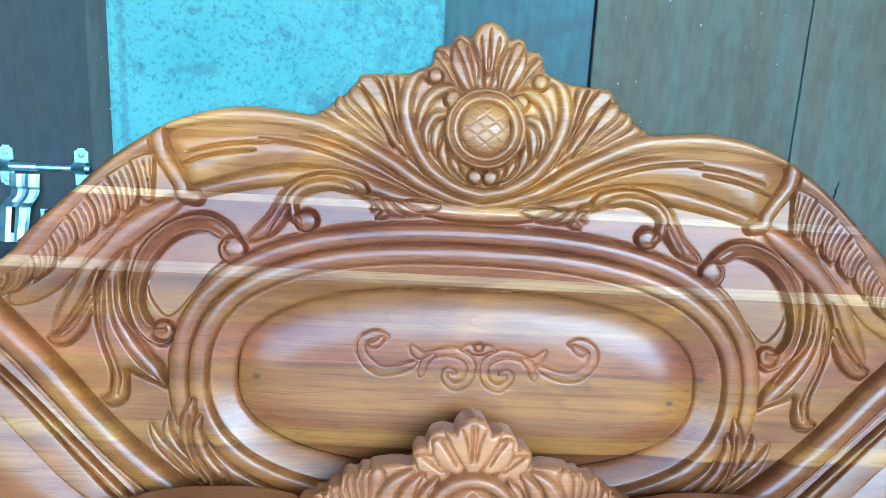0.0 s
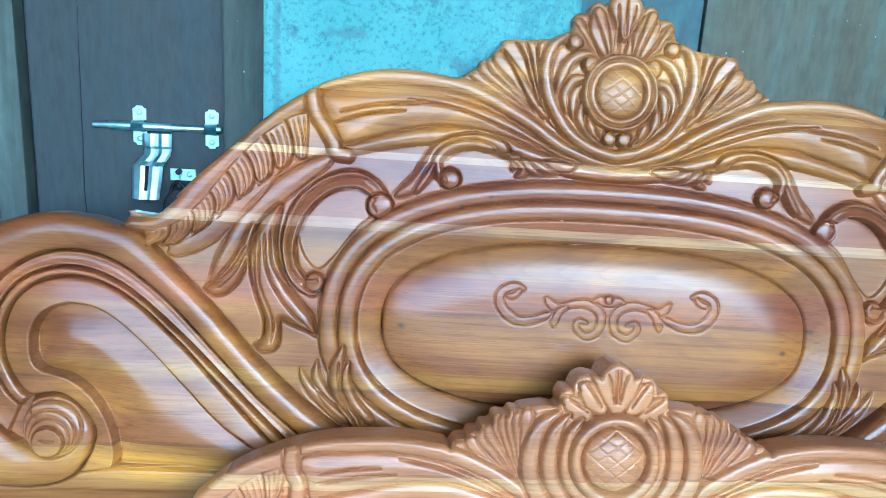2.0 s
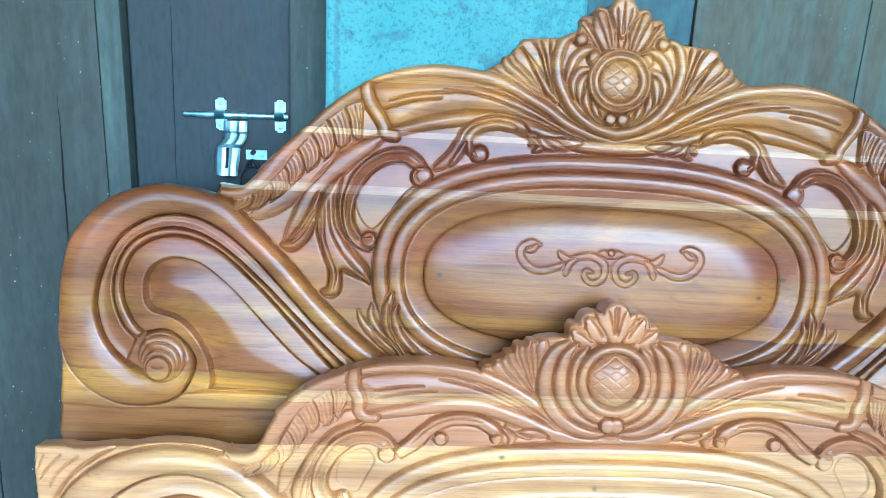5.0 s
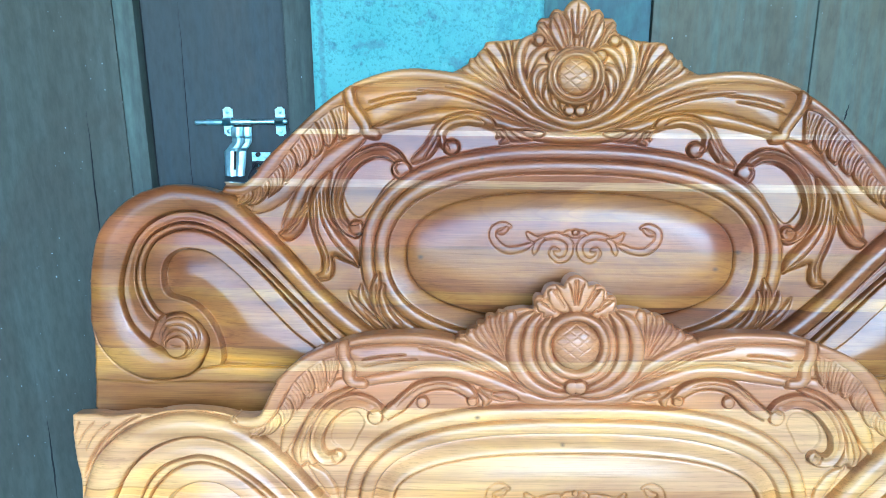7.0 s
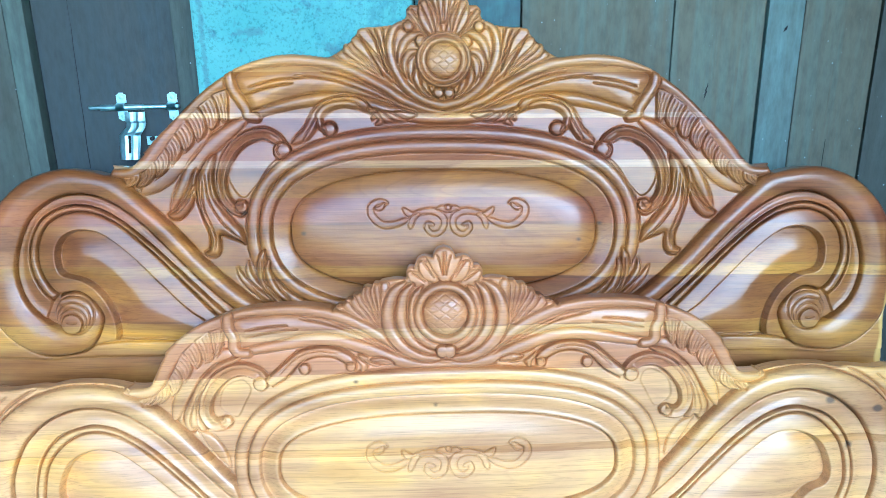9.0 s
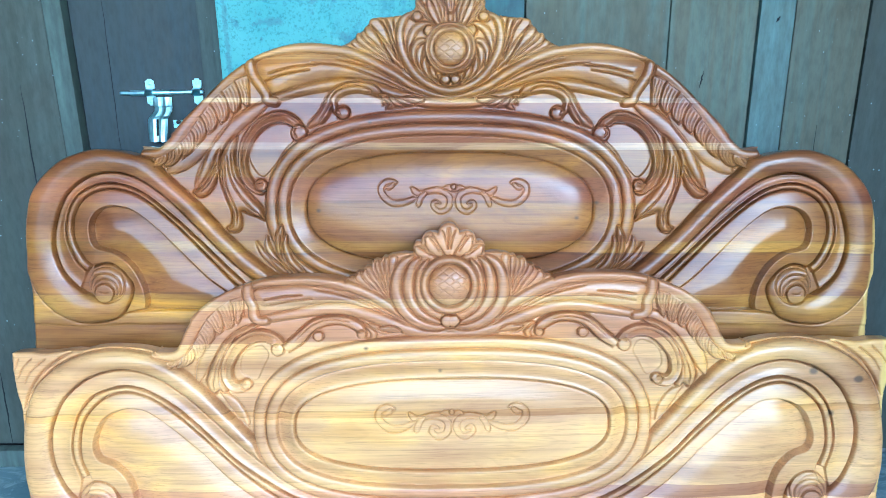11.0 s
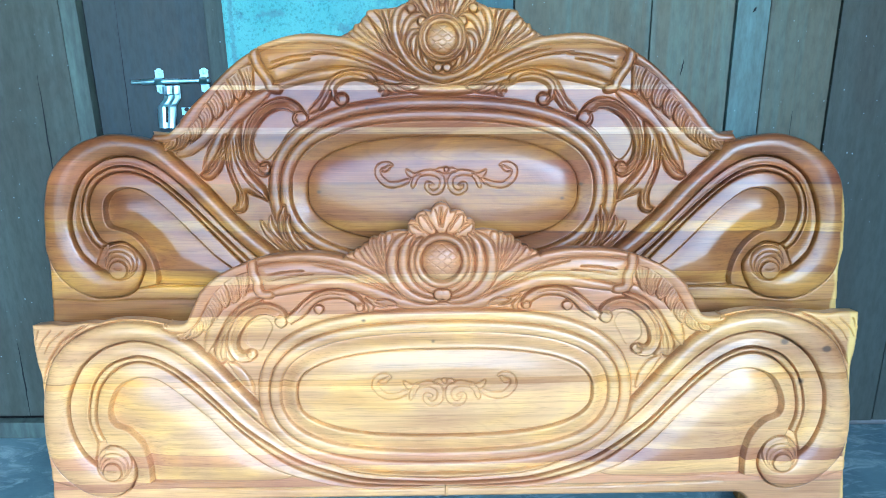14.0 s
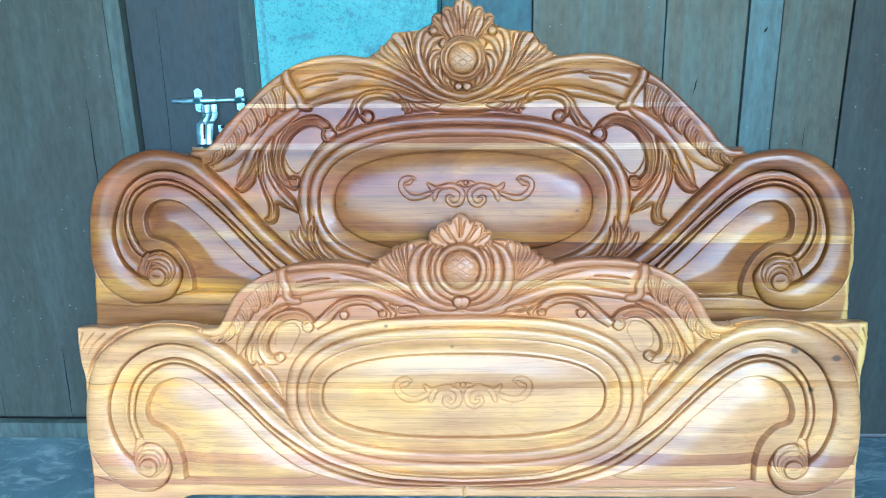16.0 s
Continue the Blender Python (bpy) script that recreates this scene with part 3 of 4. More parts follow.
def footboard_relief():
    r = Relief(0.84, 0.0, 0.70, 0.0012)
    r.part[:] = SHOULDER
    r.h[:] = -0.004
    outline = np.vstack([
        spline([(-2, 690), (9, 687), (16, 680), (20, 671)]),
        spline([(20, 672), (33, 674), (44, 670), (49, 661), (51, 654)]),
        spline([(51, 656), (60, 656), (65, 647), (66, 635), (81, 636), (99, 634)]),
        spline([(99, 634), (108, 632), (112, 629), (120, 629), (125, 623), (134, 624), (140, 621), (143, 613), (154, 611), (157, 604), (168, 602), (172, 595), (183, 593), (190, 585)]),
        spline([(195, 589), (240, 596), (285, 596), (330, 593), (375, 582), (420, 564), (450, 545), (479, 518)]),
        spline([(477, 514), (487, 498), (496, 479), (506, 462), (522, 458), (547, 459)]),
        spline([(546, 462), (541, 454), (550, 459), (581, 466), (626, 469), (660, 467), (683, 462), (705, 463), (751, 458), (779, 461), (813, 460)]),
        spline([(813, 460), (813, 423), (809, 382), (803, 351), (803, 282), (804, 208), (800, 156), (802, 87)]),
        np.array([(0.808, 0.0), (0.64, 0.0), (0.632, 0.03)]),
        spline([(628, 42), (616, 68), (600, 86), (588, 92), (570, 93)]),
        np.array([(0.0, 0.093)])])
    r.ground([(0, 150), (300, 143), (560, 143), (640, 128), (760, 128), (860, 160), (860, -10), (0, -10)], -6, 4, closed_spline=False, tag=RAIL)
    r.groove([(560, 118), (300, 112), (0, 110)], 3, 1.5)
    side_scroll(
        r,
        [(-29, 153), (147, 165), (238, 199), (306, 240), (362, 287), (406, 334), (449, 381), (493, 422), (537, 450), (581, 462), (626, 466), (677, 458), (730, 434), (772, 394), (793, 341), (802, 282), (803, 235), (799, 201)],
        [(785, 166), (759, 136), (723, 111), (683, 103), (645, 116), (623, 150), (627, 183), (648, 207), (676, 214)],
        [(-29, 136), (147, 146), (239, 173), (307, 207), (374, 260), (429, 314), (484, 368), (539, 408), (583, 424), (626, 426), (675, 410), (717, 375), (741, 329), (749, 292), (745, 247), (727, 203), (705, 179)],
        [(688, 167), (680, 179), (684, 191)],
        [(-29, 126), (147, 134), (239, 155), (308, 183), (398, 245), (453, 300), (508, 352), (557, 384), (596, 396), (626, 393), (665, 377), (694, 341), (707, 294), (707, 258), (695, 221)],
        [(-29, 119), (147, 124), (240, 141), (320, 173), (393, 227), (448, 281), (503, 333), (552, 370), (591, 384), (624, 382), (655, 365), (682, 334), (693, 294), (693, 258), (681, 225)],
        [(148, 114), (240, 126), (332, 154), (377, 181), (422, 219), (466, 265), (510, 305), (559, 343), (587, 352), (616, 350), (645, 335), (660, 310), (667, 282), (660, 258)],
        [(632, 245), (606, 215), (594, 174), (592, 134)],
        [(660, 258), (667, 284), (660, 310), (644, 334), (616, 349), (587, 352), (557, 341), (510, 301), (464, 258), (416, 212), (366, 171), (309, 143), (379, 132), (593, 133), (593, 172), (606, 214), (631, 244)],
        (667, 162), 18)
    # scored fan in the square corner
    for line in ([(805, 411), (796, 429), (776, 450)], [(793, 402), (780, 425), (751, 449)], [(809, 429), (806, 439), (801, 450)]):
        r.groove(line, 1.8, 2.2)
    r.groove([(797, 353), (784, 388), (759, 423), (723, 450), (700, 461)], 3.0, 4.0)
    # rim that falls from the collar to the leaf tip
    rim = [(369, 576), (411, 560), (446, 537), (471, 506), (485, 479), (502, 457), (526, 451), (545, 455)]
    r.roll(rim, (9, 12, 13, 13, 12, 11, 9, 5), 7, 0, 2.5, 0.35, taper=False)
    r.roll([(356, 521), (394, 503), (431, 475), (454, 440), (469, 403)], (8, 13, 14, 12, 8), 6, -4, 2.0)
    r.plume([(373, 563), (398, 556), (425, 540), (448, 518), (463, 492), (478, 466), (499, 447), (525, 442)],
            [(379, 521), (394, 505), (416, 496), (434, 481), (451, 459), (466, 444), (486, 431), (516, 427)], 7, 7.5, -2)
    crest = spline([(-2, 704), (53, 686), (106, 641), (159, 614), (204, 587), (150, 556), (105, 528), (61, 501), (25, 491), (-4, 489)])
    w, d = r.inside(np.vstack([crest, crest[::-1] * (-1, 1)]))
    r.part[w][d > 0] = CREST
    r.h[w] = np.where(d > 0, 0.0, r.h[w])
    fan(r, (83, 522), [(191, 584), (181, 589), (170, 596), (157, 604), (148, 611), (139, 618)], 9, 6, -1)
    fan(r, (101, 542), [(131, 621), (122, 625), (113, 629), (102, 632)], 8, 7, -1)
    r.roll([(26, 621), (45, 635), (58, 643)], (7, 13, 14), 4, 2, 3.2)
    r.roll([(13, 627), (28, 649), (38, 660)], (6, 14, 17), 4, 3, 3.2)
    r.roll([(3, 631), (2, 655), (2, 674)], (3, 18, 28), 4, 4, 3.2, taper=False)
    for line in ([(17, 637), (28, 654), (37, 665)], [(3, 641), (2, 664), (2, 682)], [(3, 645), (8, 666), (13, 677)], [(33, 631), (47, 641), (56, 647)]):
        r.groove(line, 1.7, 2.2)
    # drape with collar and hem
    r.ground([(359, 571), (321, 581), (267, 585), (204, 576), (150, 558), (96, 526), (52, 498), (-11, 491), (-11, 482), (51, 486), (105, 510), (150, 525), (204, 537), (267, 533), (339, 518), (353, 542)], 0, 4, dome=5, dome_width=26)
    r.roll([(364, 580), (321, 588), (267, 590), (204, 582), (150, 562), (101, 533), (56, 504), (-11, 494)], (5, 9, 9, 9, 8, 7, 6, 5), 6, 2, 2.0, taper=False)
    r.roll([(347, 516), (285, 527), (231, 535), (186, 533), (137, 518), (92, 500), (52, 489), (-11, 486)], (6, 8, 10, 10, 10, 10, 10, 10), 6.5, 0, 2.0, 0.4, taper=False)
    for line in ([(339, 554), (303, 560), (267, 562)], [(339, 543), (294, 551), (249, 555)], [(249, 574), (186, 558), (132, 533), (78, 502)], [(195, 567), (141, 544), (87, 511)]):
        r.groove(line, 1.8, 2.2)
    r.roll([(368, 580), (368, 558), (360, 542), (360, 525), (352, 516), (338, 515)], (8, 8, 8, 8, 7), 7, 1, 2.5, taper=False)
    # nested crescents round the boss
    for line, wd in (([(66, 630), (86, 613), (97, 583), (95, 551), (77, 522), (47, 504), (11, 498)], (5, 9, 10, 10, 10, 8, 6)),
                     ([(54, 627), (68, 610), (75, 580), (72, 551), (55, 527), (29, 513), (9, 509)], (4, 8, 9, 9, 8, 7, 5)),
                     ([(39, 622), (50, 605), (55, 580), (52, 553), (38, 533), (16, 520), (-4, 518)], (4, 7, 8, 8, 8, 7, 7))):
        r.roll(line, wd, 9, 1, 2.5)
    r.ball((6, 511), 11, 9, 5)
    c = (0, 577)
    ring(r, c, 46, 8, 7, 4)
    lattice(r, c, 38, 10, 4)
    r.part[np.hypot(r.U, r.S - 0.577) < 0.0555] = BOSS
    # arch and leaves under the drape
    r.band([(312, 466), (288, 486), (270, 502), (250, 516), (221, 523), (190, 521), (164, 509), (152, 492)],
           [(298, 455), (272, 471), (257, 487), (241, 499), (221, 505), (196, 504), (177, 495), (168, 487)], lambda t: 2.5 * np.sin(np.pi * t) ** 0.6 + 0.5 * t, 2.0)
    r.groove([(285, 478), (263, 499), (240, 512), (212, 516), (184, 511)], 1.6, 1.4)
    r.ball((243, 484), 9, 6, -2, 1.6)
    r.ball((163, 486), 8, 6, -2, 1.6)
    for line in ([(154, 501), (141, 490), (144, 478)], [(149, 506), (126, 494), (110, 489)], [(130, 498), (110, 496), (92, 491)]):
        r.roll(line, (3, 6, 5), 7, -2, 2.0)
    # open scroll
    r.ground([(386, 450), (369, 464), (347, 468), (335, 450), (346, 426), (359, 403), (377, 407), (391, 422)], -6, 3)
    r.leaf([(352, 507), (386, 500), (418, 474), (438, 442), (453, 408), (450, 386), (440, 378), (430, 384), (424, 377), (414, 384), (420, 408), (412, 440), (394, 468), (370, 490)], -4, 6.5,
           [[(370, 500), (408, 470), (430, 435), (440, 402), (437, 384)], [(388, 490), (414, 460), (427, 425), (429, 392)]])
    r.band([(304, 472), (318, 488), (347, 498), (379, 491), (405, 470), (422, 438), (424, 407), (408, 383), (384, 382), (372, 390)],
           [(324, 464), (333, 472), (350, 476), (369, 471), (387, 455), (401, 433), (403, 412), (396, 402), (386, 402), (380, 404)],
           lambda t: 3.5 - 3.0 * np.sin(np.pi * np.clip(1.15 * t - 0.05, 0, 1)) ** 1.5 + 1.5 * t, 1.8)
    r.groove([(322, 481), (350, 489), (376, 483), (400, 463), (415, 434), (415, 408)], 1.7, 1.5)
    r.ball((319, 460), 11.5, 7, -2, 1.6)
    r.ball((379, 396), 9.5, 7, -2, 1.6)
    r.roll([(427, 379), (412, 367), (396, 346), (380, 317)], (3, 9, 9, 4), 5, -4, 2.0)
    oval_frame(r, 0.291, 0.088, 0.3155, PANEL, FRAME, 2.6, True)
    flourish(r, 332, 0.94, 0.0, 4.2)
    r.cut(outline, 6)
    return r


# ---------------------------------------------------------------- mesh helpers
def link_mesh(name, verts, faces, mat, parent=None, label="", smooth_faces=False):
    me = bpy.data.meshes.new(name)
    me.from_pydata([tuple(v) for v in verts], [], [tuple(f) for f in faces])
    me.update()
    if smooth_faces:
        me.shade_smooth()
    me.materials.append(mat)
    ob = new(name, me)
    if parent:
        ob.parent = parent
    if label:
        ob["label"] = label
    return ob


def part(name, bm, mat, parent=None, label="", smooth_faces=False):
    me = bpy.data.meshes.new(name)
    bmesh.ops.recalc_face_normals(bm, faces=bm.faces)
    bm.to_mesh(me)
    bm.free()
    if smooth_faces:
        me.shade_smooth()
    me.materials.append(mat)
    ob = new(name, me)
    if parent:
        ob.parent = parent
    if label:
        ob["label"] = label
    return ob


def block(lo, hi, bevel=0.0, segments=1):
    bm = bmesh.new()
    bmesh.ops.create_cube(bm, size=1)
    for v in bm.verts:
        v.co = Vector([(lo[i] + hi[i]) / 2 + v.co[i] * (hi[i] - lo[i]) for i in range(3)])
    if bevel:
        bmesh.ops.bevel(bm, geom=bm.edges[:], offset=bevel, segments=segments, affect="EDGES", profile=0.6)
    return bm


def rod(a, b, radius, sides=16, bevel=0.0):
    bm = bmesh.new()
    a, b = Vector(a), Vector(b)
    m = Matrix.Translation((a + b) / 2) @ (b - a).to_track_quat("Z", "Y").to_matrix().to_4x4()
    bmesh.ops.create_cone(bm, segments=sides, radius1=radius, radius2=radius, depth=(b - a).length, cap_ends=True, matrix=m)
    if bevel:
        caps = [e for e in bm.edges if any(len(f.verts) > 4 for f in e.link_faces)]
        bmesh.ops.bevel(bm, geom=caps, offset=bevel, segments=2, affect="EDGES", profile=0.5)
    return bm


def plate(profile, thick, bevel=0.0008):
    """A flat plate in the xz plane, front towards -y."""
    bm = bmesh.new()
    f = bm.faces.new([bm.verts.new((x, 0, z)) for x, z in profile])
    up = bmesh.ops.extrude_face_region(bm, geom=[f])
    bmesh.ops.translate(bm, verts=[v for v in up["geom"] if isinstance(v, bmesh.types.BMVert)], vec=(0, -thick, 0))
    if bevel:
        rim = [e for e in bm.edges if all(abs(v.co.y + thick) < 1e-6 for v in e.verts)]
        bmesh.ops.bevel(bm, geom=rim, offset=bevel, segments=2, affect="EDGES", profile=0.5)
    return bm


def carved_board(name, r, mat, edge_mat, m, thick, label, names):
    """A thing whose carved front is split into its carved members, over a plank body with edges and back."""
    thing = tagged(new(name), label, "bed panel")
    thing.matrix_world = m
    ns, nu = r.U.shape
    U, S = r.U.copy(), r.S.copy()
    # draw the nodes next to the outline onto it
    ring_line = np.vstack([r.outline, r.outline[::-1] * (-1, 1)])
    close = np.abs(r.sd) < 0.72 * r.cell
    pu, ps = U[close], S[close]
    best = np.full(pu.shape, 9.0)
    tu, ts = pu.copy(), ps.copy()
    for a, b in zip(r.outline[:-1], r.outline[1:]):
        d = b - a
        L = d @ d
        if L < 1e-12:
            continue
        k = np.clip(((pu - a[0]) * d[0] + (ps - a[1]) * d[1]) / L, 0, 1)
        qu, qs = a[0] + k * d[0], a[1] + k * d[1]
        e = np.hypot(pu - qu, ps - qs)
        g = e < best
        best[g], tu[g], ts[g] = e[g], qu[g], qs[g]
    tu[pu == 0] = 0
    U[close], S[close] = tu, ts
    keep = r.sd > -0.72 * r.cell
    cell = keep[:-1, :-1] & keep[1:, :-1] & keep[:-1, 1:] & keep[1:, 1:]

    def half_face(sgn):
        """Places and normals of one half, with the ornament laid on off its axis."""
        x = np.abs(sgn * r.u - r.shift) / r.cell
        i = np.clip(x.astype(int), 0, nu - 2)
        h = r.h + r.ornament[:, i] * (1 - x + i) + r.ornament[:, i + 1] * (x - i)
        gs, gu = np.gradient(h, r.cell)
        nrm = np.stack([-gu, -np.ones_like(gu), -gs], -1)
        nrm /= np.linalg.norm(nrm, axis=-1, keepdims=True)
        # faces at the bottom of a sharp cut keep their own normals
        p = np.pad(h, 1, mode="edge")
        hollow = 0.25 * (p[:-2, 1:-1] + p[2:, 1:-1] + p[1:-1, :-2] + p[1:-1, 2:]) - h > 0.00022
        sharp = hollow[:-1, :-1] | hollow[1:, :-1] | hollow[:-1, 1:] | hollow[1:, 1:]
        fu = 0.5 * (h[:-1, 1:] + h[1:, 1:] - h[:-1, :-1] - h[1:, :-1]) / r.cell
        fs = 0.5 * (h[1:, :-1] + h[1:, 1:] - h[:-1, :-1] - h[:-1, 1:]) / r.cell
        fn = np.stack([-fu, -np.ones_like(fu), -fs], -1)
        fn /= np.linalg.norm(fn, axis=-1, keepdims=True)
        return np.stack([U, -h, S], -1).reshape(-1, 3), nrm.reshape(-1, 3), sharp, fn

    halves = {1: half_face(1), -1: half_face(-1)}
    tags = r.part[:-1, :-1]
    ids = np.arange(ns * nu).reshape(ns, nu)
    quads = np.stack([ids[:-1, :-1], ids[:-1, 1:], ids[1:, 1:], ids[1:, :-1]], -1)
    flat = np.stack([U, -r.h, S], -1).reshape(-1, 3)
    made = {}
    for tag, (pname, plabel, over) in names.items():
        chosen = cell & (tags == tag)
        q = quads[chosen]
        if not len(q):
            continue
        used, inv = np.unique(q, return_inverse=True)
        inv = inv.reshape(-1, 4)
        turned = []
        for half in (halves[1], halves[-1]):
            corner = half[1][q]
            keen = half[2][chosen]
            corner[keen] = half[3][chosen][keen][:, None, :]
            turned.append((half[0][used], corner))
        (v, n), (vl, nl) = turned
        both = tag in (PANEL, FRAME, CREST, BOSS, RAIL)
        sides = [("both",)] if both else [(-1,), (1,)]
        for (side,) in sides:
            if side == "both":
                vv = np.vstack([v, vl * (-1, 1, 1)])
                nn = np.vstack([n, nl[:, ::-1] * (-1, 1, 1)])
                ff = np.vstack([inv, inv[:, ::-1] + len(v)])
            elif side == 1:
                vv, nn, ff = v, n, inv
            else:
                vv, nn, ff = vl * (-1, 1, 1), nl[:, ::-1] * (-1, 1, 1), inv[:, ::-1]
            me = bpy.data.meshes.new(pname)
            me.vertices.add(len(vv))
            me.vertices.foreach_set("co", vv.astype(np.float32).ravel())
            me.loops.add(ff.size)
            me.loops.foreach_set("vertex_index", ff.astype(np.int32).ravel())
            me.polygons.add(len(ff))
            me.polygons.foreach_set("loop_start", np.arange(0, ff.size, 4, dtype=np.int32))
            me.update(calc_edges=True)
            me.validate()
            me.shade_smooth()
            me.normals_split_custom_set(nn.reshape(-1, 3).astype(np.float32))
            me.materials.append(mat)
            ob = new(pname, me)
            ob.parent = made.get(over, thing)
            if plabel:
                ob["label"] = plabel
            made[tag] = ob
    # edges and back of the plank body
    use = {}
    for a, b in ((quads[..., 0], quads[..., 1]), (quads[..., 1], quads[..., 2]), (quads[..., 2], quads[..., 3]), (quads[..., 3], quads[..., 0])):
        for x, y in zip(a[cell].tolist(), b[cell].tolist()):
            if (y, x) in use:
                del use[(y, x)]
            else:
                use[(x, y)] = 1
    verts, faces = [], []
    for x, y in use:
        p, q = flat[x], flat[y]
        if p[0] < 1e-6 and q[0] < 1e-6:
            continue
        for sgn in (1, -1):
            k = len(verts)
            verts += [(p[0] * sgn, p[1], p[2]), (q[0] * sgn, q[1], q[2]), (q[0] * sgn, thick, q[2]), (p[0] * sgn, thick, p[2])]
            faces.append((k, k + 3, k + 2, k + 1) if sgn > 0 else (k, k + 1, k + 2, k + 3))
    from mathutils.geometry import tessellate_polygon
    back = np.vstack([r.outline, (r.outline[::-1] * (-1, 1))[1:-1]])
    k = len(verts)
    verts += [(x, thick, s) for x, s in back]
    faces += [tuple(k + i for i in t) for t in tessellate_polygon([[Vector((x, s, 0)) for x, s in back]])]
    link_mesh("plank_body", verts, faces, edge_mat, thing, "sawn plank edges and back")
    return thing


members = {SHOULDER: ("shoulder_carving", "leafy scrolls carved on the shoulder", None), SCROLL: ("side_scroll", "large rolled volute", None),
           RAIL: ("bottom_rail", "plain plank rail", None), PANEL: ("oval_panel", "swelling oval panel with a scored scroll ornament", None),
           FRAME: ("oval_moulding", "double beaded oval moulding", None), CREST: ("crest", "shell crest with fanned leaves", None),
           BOSS: ("boss", "round boss scored with a lattice", CREST)}
LEAN_H, LEAN_F = math.degrees(math.atan(0.17)), math.degrees(math.atan(0.2))
head_m = Matrix.Translation((-0.015, 0.975, 0)) @ pose(0, 0, 0, -LEAN_H, 0, 0) @ pose(0, 0, 0, 0, 0.7, 0)
foot_m = Matrix.Translation((-0.006, 0.865, 0)) @ pose(0, 0, 0, -LEAN_F, 0, 0) @ pose(0, 0, 0, 0, -0.3, 0)
head = carved_board("headboard", headboard_relief(), wood_head, wood_head, head_m, 0.04,
                    "carved brown varnished teak headboard leaning on the wall", members)
part("lower_board", block((-0.792, 0.004, 0.15), (0.792, 0.04, 0.341)), wood_head, head)
for side in (-1, 1):
    part("foot_block", block((side * 0.716 - 0.076, 0.005, 0.012), (side * 0.716 + 0.076, 0.039, 0.149), 0.003), wood_head, head)
foot = carved_board("footboard", footboard_relief(), wood_foot, wood_foot, foot_m, 0.04,
                    "carved pale honey teak footboard standing before the headboard", members)


# ---------------------------------------------------------------- the setting
def old_paint(name, main, worn, under, chips, seed, streak=7.0):
    """Old wall paint on planks: streaks down the grain, bare patches, small pale chips."""
    m, nt, b = material(name, 0.62)
    geo = nt.nodes.new("ShaderNodeObjectInfo")
    streaks = noise_at(nt, coords(nt, (streak * 4, 8, 1.6), (seed, 0, 0)), 1.0, 5.0, 0.6, 0.4)
    patches = noise_at(nt, coords(nt, (5, 5, 3.2), (0, 0, seed)), 1.0, 5.0, 0.65, 0.8)
    fine = noise_at(nt, coords(nt, (90, 60, 30), (seed, seed, 0)), 1.0, 4.0, 0.6)
    c = mixed(nt, "MIX", ramp(nt, streaks, [(0.42, (0, 0, 0)), (0.66, (0.85, 0.85, 0.85))]), main, worn)
    c = mixed(nt, "MIX", ramp(nt, patches, [(0.5, (0, 0, 0)), (0.68, (0.75, 0.75, 0.75))]), c, under)
    c = mixed(nt, "MULTIPLY", 0.6, c, ramp(nt, fine, [(0.3, (0.62, 0.62, 0.62)), (0.6, (1.12, 1.12, 1.12))]))
    tone = node(nt, "ShaderNodeMapRange")
    tone.inputs["To Min"].default_value, tone.inputs["To Max"].default_value = 0.82, 1.15
    nt.links.new(geo.outputs["Random"], tone.inputs["Value"])
    c = mixed(nt, "MULTIPLY", 1.0, c, tone.outputs[0])
    v = node(nt, "ShaderNodeTexVoronoi", Scale=58.0)
    nt.links.new(coords(nt, (1, 1, 0.8), (seed * 2, 0, seed)), v.inputs["Vector"])
    warp = noise_at(nt, coords(nt, (1, 1, 1)), 60.0, 3.0)
    spots = node(nt, "ShaderNodeMath")
    spots.operation = "MULTIPLY_ADD"
    nt.links.new(warp, spots.inputs[0])
    spots.inputs[1].default_value = 0.12
    nt.links.new(v.outputs["Distance"], spots.inputs[2])
    where = noise_at(nt, coords(nt, (3, 3, 2.2), (seed, 0, 4)), 1.0, 3.0)
    chip = mixed(nt, "MULTIPLY", 1.0, ramp(nt, spots.outputs[0], [(0.10, (1, 1, 1)), (0.14, (0, 0, 0))]), ramp(nt, where, [(chips, (0, 0, 0)), (chips + 0.08, (0.8, 0.8, 0.8))]))
    c = mixed(nt, "MIX", chip, c, (0.34, 0.46, 0.48))
    nt.links.new(c, b.inputs["Base Color"])
    bumped(nt, b, mixed(nt, "ADD", 0.6, streaks, fine), 0.35, 0.003)
    return m


paint_left = old_paint("grey_green_paint", (0.047, 0.055, 0.041), (0.060, 0.074, 0.059), (0.044, 0.043, 0.031), 0.46, 2.0)
paint_right = old_paint("blue_grey_paint", (0.108, 0.106, 0.068), (0.108, 0.150, 0.118), (0.086, 0.078, 0.046), 0.52, 9.0, 9.0)
paint_strip = old_paint("light_blue_paint", (0.090, 0.135, 0.118), (0.120, 0.200, 0.182), (0.075, 0.095, 0.080), 0.56, 27.0, 9.0)
paint_teal = old_paint("teal_paint", (0.046, 0.125, 0.141), (0.062, 0.191, 0.196), (0.039, 0.074, 0.086), 0.56, 5.0, 9.0)
paint_leaf = old_paint("dark_leaf_paint", (0.029, 0.039, 0.039), (0.025, 0.042, 0.048), (0.040, 0.040, 0.035), 0.66, 14.0)
paint_jamb = old_paint("jamb_paint", (0.054, 0.074, 0.062), (0.088, 0.128, 0.108), (0.040, 0.052, 0.046), 0.50, 21.0)


